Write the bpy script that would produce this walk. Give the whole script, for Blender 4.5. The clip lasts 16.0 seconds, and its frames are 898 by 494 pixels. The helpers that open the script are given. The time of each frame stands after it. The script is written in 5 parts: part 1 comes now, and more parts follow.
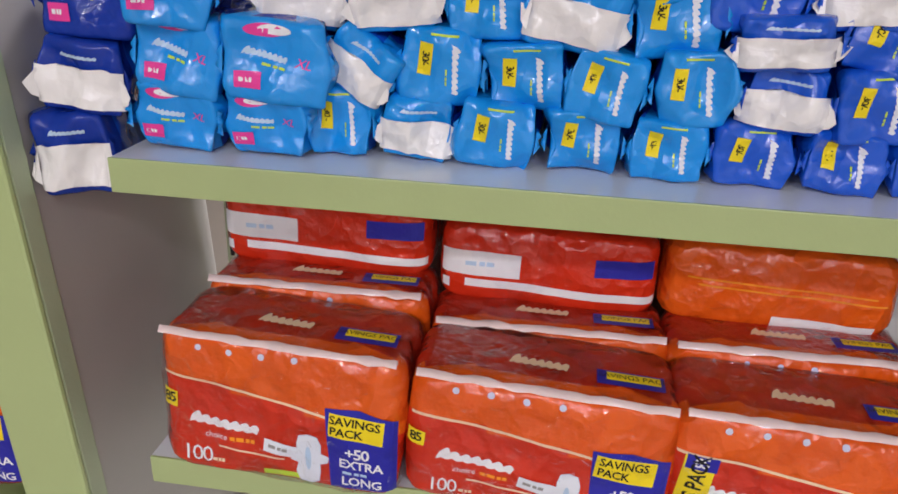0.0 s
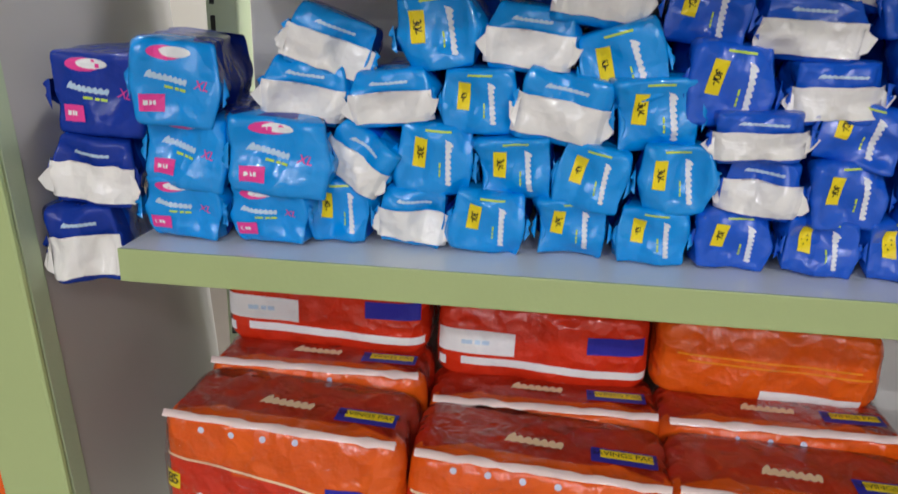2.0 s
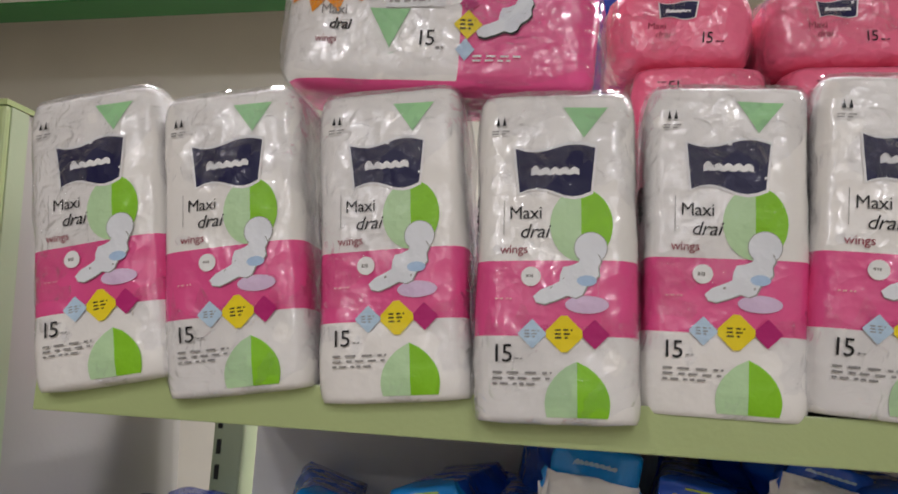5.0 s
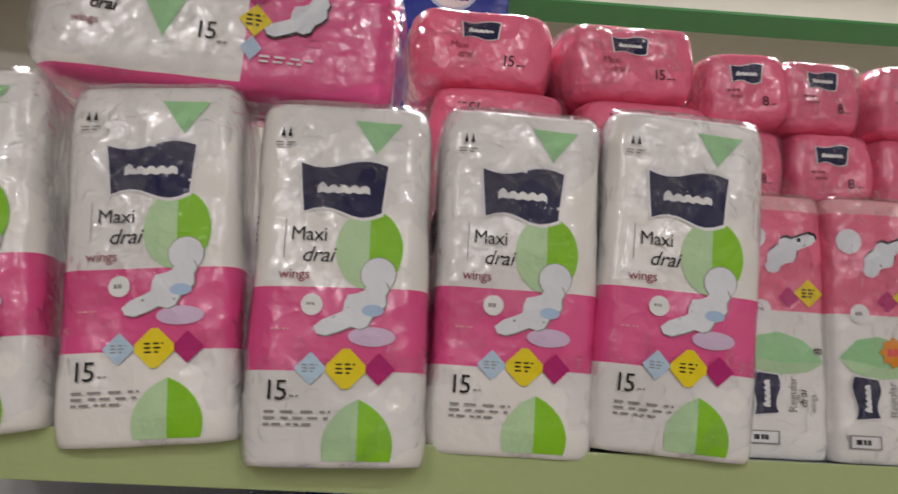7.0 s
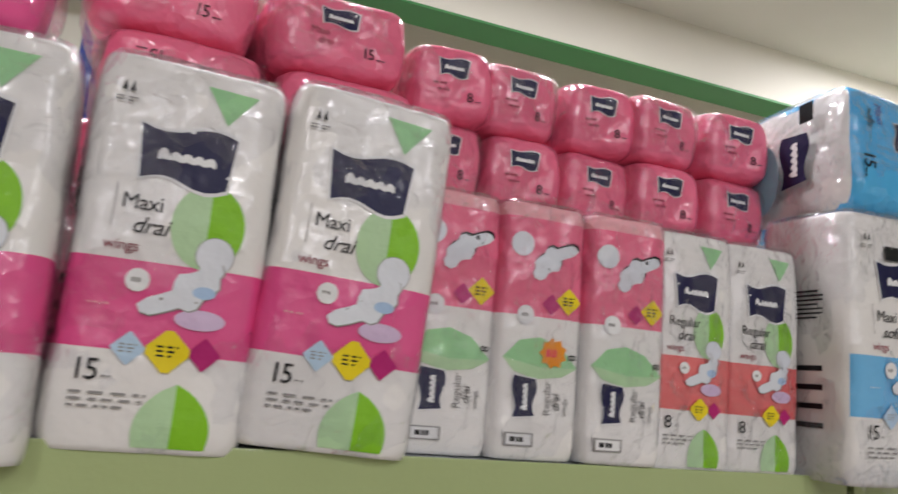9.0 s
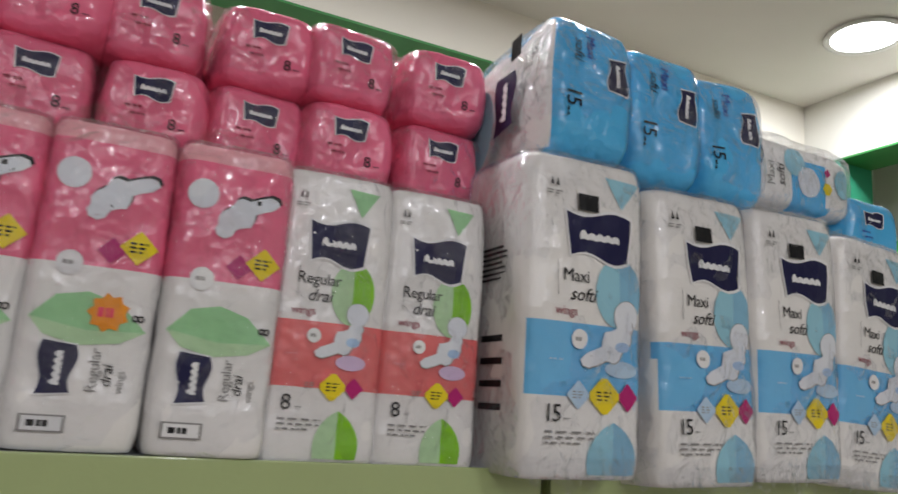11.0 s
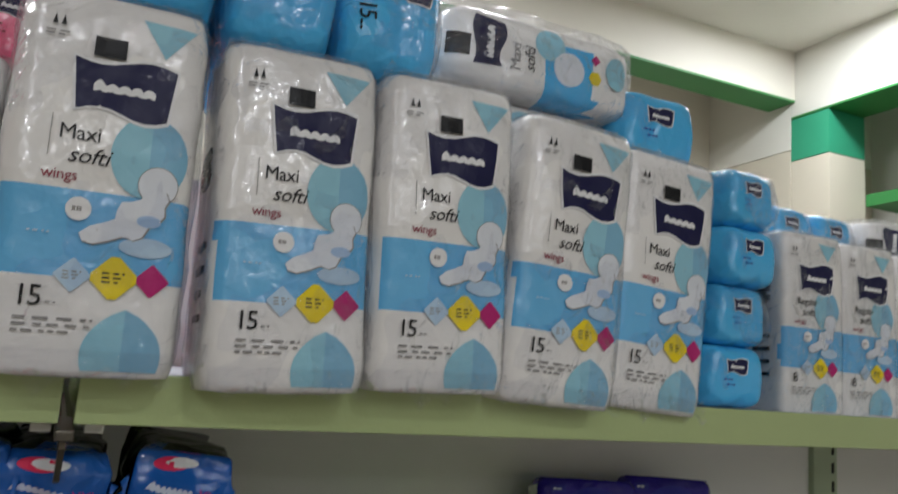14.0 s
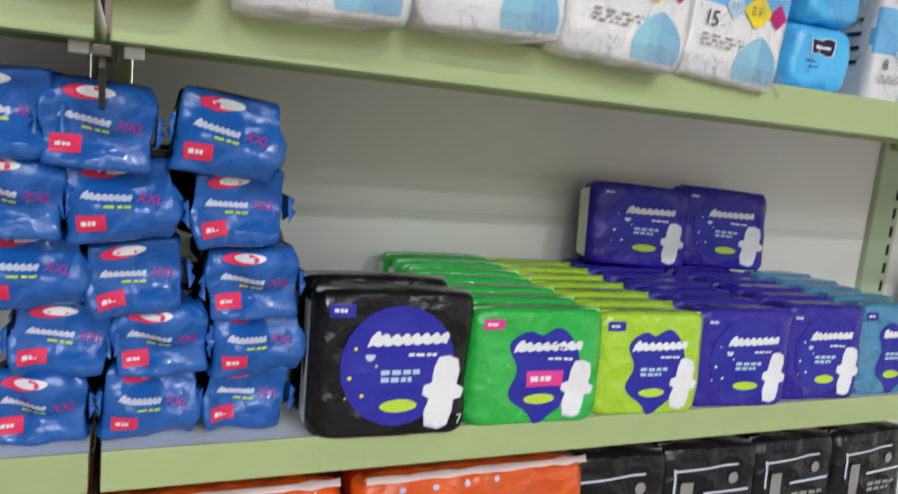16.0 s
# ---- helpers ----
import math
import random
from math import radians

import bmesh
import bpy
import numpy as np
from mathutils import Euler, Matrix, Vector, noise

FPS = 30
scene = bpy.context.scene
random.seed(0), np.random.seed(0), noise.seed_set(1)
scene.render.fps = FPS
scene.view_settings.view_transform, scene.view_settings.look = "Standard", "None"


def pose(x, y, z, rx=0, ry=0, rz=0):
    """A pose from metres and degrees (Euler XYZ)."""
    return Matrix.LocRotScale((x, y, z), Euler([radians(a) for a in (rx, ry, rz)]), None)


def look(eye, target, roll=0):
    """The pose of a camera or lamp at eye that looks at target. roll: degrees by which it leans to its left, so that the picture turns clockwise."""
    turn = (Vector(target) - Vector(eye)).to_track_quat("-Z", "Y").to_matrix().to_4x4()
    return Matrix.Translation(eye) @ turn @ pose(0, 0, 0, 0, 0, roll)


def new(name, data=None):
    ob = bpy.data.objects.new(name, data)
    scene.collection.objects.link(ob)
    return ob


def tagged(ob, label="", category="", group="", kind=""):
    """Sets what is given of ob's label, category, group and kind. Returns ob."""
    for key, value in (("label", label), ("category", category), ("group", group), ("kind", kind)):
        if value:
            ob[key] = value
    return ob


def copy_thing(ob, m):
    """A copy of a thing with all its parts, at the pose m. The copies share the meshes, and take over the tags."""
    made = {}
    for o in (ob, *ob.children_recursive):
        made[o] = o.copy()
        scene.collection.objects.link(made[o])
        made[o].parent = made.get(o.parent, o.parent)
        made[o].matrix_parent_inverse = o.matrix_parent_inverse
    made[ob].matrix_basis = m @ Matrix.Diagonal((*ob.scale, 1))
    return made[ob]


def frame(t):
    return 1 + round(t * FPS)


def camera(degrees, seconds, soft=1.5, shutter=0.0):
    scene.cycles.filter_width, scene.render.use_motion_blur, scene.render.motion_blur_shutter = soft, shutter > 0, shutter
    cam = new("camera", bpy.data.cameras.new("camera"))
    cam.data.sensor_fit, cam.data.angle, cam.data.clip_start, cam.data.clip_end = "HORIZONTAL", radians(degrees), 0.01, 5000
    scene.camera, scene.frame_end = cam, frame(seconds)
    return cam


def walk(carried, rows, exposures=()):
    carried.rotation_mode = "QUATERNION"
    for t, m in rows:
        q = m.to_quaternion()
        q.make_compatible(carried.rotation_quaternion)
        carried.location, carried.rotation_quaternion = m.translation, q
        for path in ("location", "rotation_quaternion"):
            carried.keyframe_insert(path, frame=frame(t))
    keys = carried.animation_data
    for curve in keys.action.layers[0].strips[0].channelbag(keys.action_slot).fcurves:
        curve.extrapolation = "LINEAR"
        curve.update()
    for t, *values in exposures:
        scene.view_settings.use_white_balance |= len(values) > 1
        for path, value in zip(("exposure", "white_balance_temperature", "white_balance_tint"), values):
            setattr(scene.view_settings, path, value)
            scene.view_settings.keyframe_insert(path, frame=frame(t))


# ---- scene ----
cam = camera(61.1, 16.0, soft=1.6, shutter=0.4)
PATH = [
    (0, (0.322, -0.5, 1.316), (0.086, 1.328, 0.54), 2.2),
    (0.5, (0.325, -0.503, 1.318), (0.077, 1.328, 0.554), 1.4),
    (1, (0.326, -0.505, 1.325), (0.048, 1.344, 0.616), 1.3),
    (1.5, (0.326, -0.51, 1.335), (0.066, 1.362, 0.683), 1.6),
    (2, (0.326, -0.516, 1.342), (0.082, 1.368, 0.714), 1.5),
    (2.5, (0.326, -0.518, 1.367), (0.024, 1.406, 0.91), 0.9),
    (3, (0.33, -0.522, 1.387), (-0.027, 1.433, 1.164), 0.2),
    (3.5, (0.334, -0.526, 1.406), (-0.013, 1.442, 1.325), 1.1),
    (4, (0.334, -0.529, 1.419), (-0.022, 1.437, 1.518), 2.2),
    (6.5, (0.349, -0.499, 1.461), (0.332, 1.471, 1.805), 3.7),
    (7, (0.35, -0.488, 1.457), (0.521, 1.476, 1.791), 3.2),
    (7.5, (0.346, -0.477, 1.457), (0.676, 1.473, 1.752), 2.8),
    (8, (0.342, -0.458, 1.457), (0.9, 1.445, 1.718), 4.3),
    (8.5, (0.354, -0.457, 1.459), (1.072, 1.388, 1.74), 4.7),
    (9, (0.401, -0.467, 1.463), (1.188, 1.339, 1.806), 5.3),
    (11.5, (0.67, -0.455, 1.451), (1.597, 1.267, 1.865), 4.1),
    (12, (0.726, -0.452, 1.451), (1.609, 1.298, 1.847), 5.1),
    (12.5, (0.794, -0.479, 1.451), (1.626, 1.282, 1.904), 5.9),
    (13, (0.839, -0.496, 1.448), (1.682, 1.262, 1.893), 5.4),
    (13.5, (0.879, -0.501, 1.444), (1.817, 1.217, 1.857), 5.6),
    (14, (0.892, -0.507, 1.434), (1.767, 1.263, 1.754), 4.2),
    (14.5, (0.902, -0.502, 1.418), (1.737, 1.31, 1.562), 4.2),
    (15, (0.908, -0.495, 1.397), (1.795, 1.298, 1.357), 5.3),
    (15.5, (0.911, -0.485, 1.383), (1.771, 1.312, 1.205), 6.1),
    (16, (0.91, -0.484, 1.37), (1.706, 1.324, 1.056), 5.7),
]
walk(cam, [(t, look(eye, target, roll)) for t, eye, target, roll in PATH], exposures=[(0.0, 0.22, 6000, 20), (2.0, 0.18, 5950, 12), (4.0, -0.14, 6050, 13), (6.5, -0.56, 6350, 15), (8.0, -0.3, 6150, 14), (9.0, -0.33, 6100, 14), (12.0, -0.72, 6000, 11), (14.0, -0.76, 5950, 9), (15.0, -0.15, 5950, 12), (16.0, 0.46, 5750, 11)])

# ---- world, lamps ----
world = bpy.data.worlds.new("shop_world")
scene.world = world
world.use_nodes = True
world.node_tree.nodes["Background"].inputs[0].default_value = (1.0, 0.97, 0.92, 1)
world.node_tree.nodes["Background"].inputs[1].default_value = 0.05

CEIL = 3.2
LAMPS = [(3.62, 1.42), (1.9, 1.0), (0.7, 0.9), (-0.6, 0.9), (1.3, -3.2), (-0.9, -3.2)] + [(x, y) for y in (-4.8, -6.4, -7.9) for x in (-1.6, 0.4, 2.4)]
LAMP_W = 31.0


# ---- materials ----
def node_mat(name, color, rough=0.5, metal=0.0, vary=0.06, scale=6.0, bump=0.0, bump_scale=60.0, coat=0.0, crumple=0.0, spec=0.5):
    """A paint, film or plastic: base colour with slow and fine variation, and a bump."""
    m = bpy.data.materials.new(name)
    m.use_nodes = True
    nt = m.node_tree
    b = nt.nodes["Principled BSDF"]
    b.inputs["Roughness"].default_value = rough
    b.inputs["Metallic"].default_value = metal
    b.inputs["Coat Weight"].default_value = coat
    b.inputs["Coat Roughness"].default_value = 0.08
    b.inputs["Specular IOR Level"].default_value = spec
    tc = nt.nodes.new("ShaderNodeTexCoord")
    nz = nt.nodes.new("ShaderNodeTexNoise")
    nz.inputs["Scale"].default_value = scale
    nz.inputs["Detail"].default_value = 5
    nt.links.new(tc.outputs["Object"], nz.inputs["Vector"])
    info = nt.nodes.new("ShaderNodeObjectInfo")
    add = nt.nodes.new("ShaderNodeMath")
    add.operation = "MULTIPLY_ADD"
    nt.links.new(info.outputs["Random"], add.inputs[0])
    add.inputs[1].default_value = 0.35
    nt.links.new(nz.outputs["Fac"], add.inputs[2])
    ramp = nt.nodes.new("ShaderNodeMapRange")
    ramp.inputs["From Min"].default_value, ramp.inputs["From Max"].default_value = 0.3, 1.05
    ramp.inputs["To Min"].default_value, ramp.inputs["To Max"].default_value = 1 - vary, 1 + vary
    nt.links.new(add.outputs[0], ramp.inputs["Value"])
    hsv = nt.nodes.new("ShaderNodeHueSaturation")
    hsv.inputs["Color"].default_value = (*color, 1)
    nt.links.new(ramp.outputs[0], hsv.inputs["Value"])
    nt.links.new(hsv.outputs[0], b.inputs["Base Color"])
    if bump:
        n2 = nt.nodes.new("ShaderNodeTexNoise")
        n2.inputs["Scale"].default_value = bump_scale
        n2.inputs["Detail"].default_value = 3
        nt.links.new(tc.outputs["Object"], n2.inputs["Vector"])
        bp = nt.nodes.new("ShaderNodeBump")
        bp.inputs["Strength"].default_value = bump
        bp.inputs["Distance"].default_value = 0.004
        nt.links.new(n2.outputs["Fac"], bp.inputs["Height"])
        last = bp
        if crumple:
            # folds of film: cells with sharp borders, bent by the noise
            mixv = nt.nodes.new("ShaderNodeVectorMath")
            mixv.operation = "MULTIPLY_ADD"
            nt.links.new(n2.outputs["Color"], mixv.inputs[0])
            mixv.inputs[1].default_value = (0.02, 0.02, 0.02)
            nt.links.new(tc.outputs["Object"], mixv.inputs[2])
            for vs, st in ((38.0, crumple), (95.0, crumple * 0.55)):
                vo = nt.nodes.new("ShaderNodeTexVoronoi")
                vo.inputs["Scale"].default_value = vs
                nt.links.new(mixv.outputs[0], vo.inputs["Vector"])
                b2 = nt.nodes.new("ShaderNodeBump")
                b2.inputs["Strength"].default_value = st
                b2.inputs["Distance"].default_value = 0.6 / vs
                nt.links.new(vo.outputs["Distance"], b2.inputs["Height"])
                nt.links.new(last.outputs[0], b2.inputs["Normal"])
                last = b2
        nt.links.new(last.outputs[0], b.inputs["Normal"])
        nt.links.new(last.outputs[0], b.inputs["Coat Normal"])
    return m


def film(name, color, **kw):
    """Printed plastic film of a pack: glossy and crinkled."""
    args = dict(rough=0.24, vary=0.07, scale=14.0, bump=0.3, bump_scale=42.0, coat=0.3, crumple=0.45, spec=0.5)
    args.update(kw)
    return node_mat(name, color, **args)


def ink(name, color):
    return node_mat(name, color, rough=0.4, vary=0.05, scale=30.0, bump=0.15, bump_scale=60.0, coat=0.05, crumple=0.1, spec=0.22)


def clear_film(name, haze=0.006, gloss=1.5):
    m = bpy.data.materials.new(name)
    m.use_nodes = True
    nt = m.node_tree
    nt.nodes.remove(nt.nodes["Principled BSDF"])
    out = nt.nodes["Material Output"]
    tr = nt.nodes.new("ShaderNodeBsdfTransparent")
    tr.inputs[0].default_value = (0.97, 0.97, 0.98, 1)
    gl = nt.nodes.new("ShaderNodeBsdfGlossy")
    gl.inputs["Roughness"].default_value = 0.05
    df = nt.nodes.new("ShaderNodeBsdfDiffuse")
    df.inputs[0].default_value = (0.85, 0.86, 0.88, 1)
    mx = nt.nodes.new("ShaderNodeMixShader")
    mx2 = nt.nodes.new("ShaderNodeMixShader")
    mx2.inputs[0].default_value = haze
    tc = nt.nodes.new("ShaderNodeTexCoord")
    nz = nt.nodes.new("ShaderNodeTexNoise")
    nz.inputs["Scale"].default_value = 66
    nz.inputs["Detail"].default_value = 3
    nz.inputs["Distortion"].default_value = 1.4
    bp = nt.nodes.new("ShaderNodeBump")
    bp.inputs["Strength"].default_value = 0.9
    bp.inputs["Distance"].default_value = 0.012
    nt.links.new(tc.outputs["Object"], nz.inputs["Vector"])
    nt.links.new(nz.outputs["Fac"], bp.inputs["Height"])
    nt.links.new(bp.outputs[0], gl.inputs["Normal"])
    fr = nt.nodes.new("ShaderNodeFresnel")
    fr.inputs["IOR"].default_value = 1.5
    nt.links.new(bp.outputs[0], fr.inputs["Normal"])
    mul = nt.nodes.new("ShaderNodeMath")
    mul.operation = "MULTIPLY"
    nt.links.new(fr.outputs[0], mul.inputs[0])
    mul.inputs[1].default_value = gloss
    cap = nt.nodes.new("ShaderNodeMath")
    cap.operation = "MINIMUM"
    cap.inputs[1].default_value = 0.42
    nt.links.new(mul.outputs[0], cap.inputs[0])
    nt.links.new(cap.outputs[0], mx.inputs[0])
    nt.links.new(tr.outputs[0], mx.inputs[1])
    nt.links.new(gl.outputs[0], mx.inputs[2])
    nt.links.new(mx.outputs[0], mx2.inputs[1])
    nt.links.new(df.outputs[0], mx2.inputs[2])
    nt.links.new(mx2.outputs[0], out.inputs[0])
    return m


def glow(name, color, strength):
    m = bpy.data.materials.new(name)
    m.use_nodes = True
    nt = m.node_tree
    b = nt.nodes["Principled BSDF"]
    b.inputs["Emission Color"].default_value = (*color, 1)
    b.inputs["Emission Strength"].default_value = strength
    return m


M = {}
M["shelf"] = node_mat("shelf_enamel", (0.41, 0.50, 0.22), rough=0.36, vary=0.07, scale=5, bump=0.05, bump_scale=250, coat=0.2)
M["shelf_top"] = node_mat("shelf_top_enamel", (0.74, 0.79, 0.82), rough=0.3, vary=0.06, scale=5, bump=0.05, bump_scale=200, coat=0.3)
M["upright"] = node_mat("upright_enamel", (0.44, 0.52, 0.33), rough=0.45, vary=0.08, scale=8, bump=0.05, bump_scale=250)
M["back"] = node_mat("back_panel_enamel", (0.86, 0.84, 0.78), rough=0.45, vary=0.08, scale=3, bump=0.04, bump_scale=220)
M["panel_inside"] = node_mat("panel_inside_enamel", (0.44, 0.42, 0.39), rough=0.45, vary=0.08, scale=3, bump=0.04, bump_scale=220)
M["dark"] = node_mat("dark_slot", (0.015, 0.015, 0.012), rough=0.8)
M["bracket"] = node_mat("bracket_steel", (0.10, 0.09, 0.07), rough=0.35, metal=0.7)
M["white_clip"] = node_mat("white_plastic", (0.8, 0.8, 0.76), rough=0.4)
M["wall"] = node_mat("cream_wall_paint", (0.80, 0.77, 0.68), rough=0.7, vary=0.05, scale=2, bump=0.1, bump_scale=150)
M["wall_white"] = node_mat("white_wall_paint", (0.78, 0.77, 0.70), rough=0.7, vary=0.05, scale=2, bump=0.1, bump_scale=150)
M["wall_tile"] = node_mat("beige_wall_paint", (0.70, 0.65, 0.53), rough=0.6, vary=0.06, scale=2, bump=0.08, bump_scale=120)
M["wall_pale"] = node_mat("pale_beige_wall_paint", (0.77, 0.74, 0.65), rough=0.6, vary=0.06, scale=2, bump=0.08, bump_scale=120)
M["ceiling"] = node_mat("ceiling_paint", (0.80, 0.78, 0.71), rough=0.8, vary=0.06, scale=1.5, bump=0.08, bump_scale=90)
M["green"] = node_mat("green_band_paint", (0.045, 0.25, 0.06), rough=0.5, vary=0.08, scale=4, bump=0.05, bump_scale=120)
M["teal"] = node_mat("teal_green_paint", (0.05, 0.36, 0.20), rough=0.5, vary=0.08, scale=4)
M["grout"] = node_mat("brown_stone_floor", (0.20, 0.17, 0.14), rough=0.35, vary=0.12, scale=4, bump=0.05, bump_scale=60)
M["wall_plain"] = node_mat("tan_wall_paint", (0.42, 0.38, 0.31), rough=0.7, vary=0.06, scale=2, bump=0.1, bump_scale=150)
M["clear"] = clear_film("clear_wrap_film")
M["clear_thin"] = clear_film("thin_gloss_film", 0.0, 0.45)
M["lamp"] = glow("lamp_diffuser", (1.0, 0.96, 0.88), 14.0)

M["seam"] = node_mat("seam_film", (0.88, 0.70, 0.66), rough=0.3, bump=0.2, bump_scale=80, coat=0.3)
M["silverfilm"] = node_mat("grey_film", (0.20, 0.20, 0.21), rough=0.35, vary=0.1, bump=0.3, bump_scale=50, coat=0.2)
CRUMPLE = dict(white=0.11, cream=0.13, pinkband=0.1, salmon=0.1, skyband=0.1, palepink=0.3, orange=0.34, red=0.34, red_shaded=0.4, blackfilm=0.3, greenfilm=0.3, lime=0.3, violet=0.3, detergent=0.02, flap=0.22, cyan=0.22, royal=0.22, deep=0.25, aqua=0.22, rose=0.26, blueXXL=0.3)
# the orange packs' tops and backs get the red with shade put in
for nm, c in dict(white=(0.88, 0.86, 0.83), cream=(0.80, 0.76, 0.70), pinkband=(0.82, 0.09, 0.30), salmon=(0.82, 0.17, 0.17), rose=(0.87, 0.17, 0.30),
                  skyband=(0.16, 0.51, 0.86), aqua=(0.09, 0.49, 0.88), cyan=(0.010, 0.30, 0.82), royal=(0.010, 0.10, 0.62), deep=(0.010, 0.04, 0.34),
                  blueXXL=(0.02, 0.12, 0.46), orange=(0.80, 0.115, 0.004), red=(0.66, 0.032, 0.006), red_shaded=(0.44, 0.022, 0.005),
                  blackfilm=(0.007, 0.0065, 0.008), greenfilm=(0.04, 0.48, 0.06), lime=(0.42, 0.66, 0.02), violet=(0.035, 0.02, 0.33), tealfilm=(0.07, 0.26, 0.46),
                  palepink=(0.86, 0.42, 0.46), flap=(0.86, 0.84, 0.81), detergent=(0.01, 0.03, 0.32)).items():
    dull = dict(spec=0.28, coat=0.1) if nm in ("blackfilm", "violet", "deep") else {}
    M[nm] = film(nm + "_film", c, crumple=CRUMPLE.get(nm, 0.5), **dull)
for nm, c in dict(navy=(0.012, 0.012, 0.06), wht=(0.85, 0.85, 0.85), leaf=(0.26, 0.60, 0.02), paleleaf=(0.50, 0.72, 0.42), mint=(0.36, 0.68, 0.34), yellow=(0.88, 0.70, 0.01),
                  magenta=(0.50, 0.02, 0.18), palesky=(0.50, 0.66, 0.82), iceblue=(0.33, 0.62, 0.74), icedeep=(0.26, 0.52, 0.70), black=(0.012, 0.012, 0.014), grey=(0.30, 0.29, 0.28),
                  maroon=(0.30, 0.03, 0.06), hotpink=(0.80, 0.06, 0.32), lilac=(0.72, 0.55, 0.76), inkblue=(0.03, 0.03, 0.36), padwhite=(0.78, 0.81, 0.86), padshade=(0.42, 0.58, 0.80),
                  cream_ink=(0.86, 0.66, 0.42), aquaink=(0.1, 0.4, 0.7), tagred=(0.80, 0.04, 0.12), sticker=(0.90, 0.33, 0.01), limeink=(0.55, 0.75, 0.05), silver=(0.62, 0.66, 0.78)).items():
    M[nm] = ink(nm + "_ink", c)


# ---- mesh helpers ----
def obj(name, bm, mat, parent=None, label="", smooth=False):
    me = bpy.data.meshes.new(name)
    bm.to_mesh(me)
    bm.free()
    for m in mat if isinstance(mat, (list, tuple)) else [mat]:
        me.materials.append(m)
    if smooth:
        for p in me.polygons:
            p.use_smooth = True
    ob = new(name, me)
    ob.parent = parent
    if label:
        ob["label"] = label
    return ob


def part(name, bm, mat, parent, label="", smooth=False):
    return obj(name, bm, mat, parent, label, smooth)


def empty(name, m, label, category, group=""):
    e = new(name)
    e.empty_display_size = 0.02
    e.matrix_basis = m
    return tagged(e, label, category, group)


def box(bm, x0, x1, y0, y1, z0, z1, bevel=0.0):
    r = bmesh.ops.create_cube(bm, size=1)
    bmesh.ops.transform(bm, matrix=Matrix.LocRotScale(((x0 + x1) / 2, (y0 + y1) / 2, (z0 + z1) / 2), None, (x1 - x0, y1 - y0, z1 - z0)), verts=r["verts"])
    if bevel:
        es = list({e for v in r["verts"] for e in v.link_edges})
        bmesh.ops.bevel(bm, geom=es, offset=bevel, segments=2, affect="EDGES", profile=0.6)
    return bm


def block(name, x0, x1, y0, y1, z0, z1, mat, parent=None, bevel=0.0, label=""):
    return obj(name, box(bmesh.new(), x0, x1, y0, y1, z0, z1, bevel), mat, parent, label)


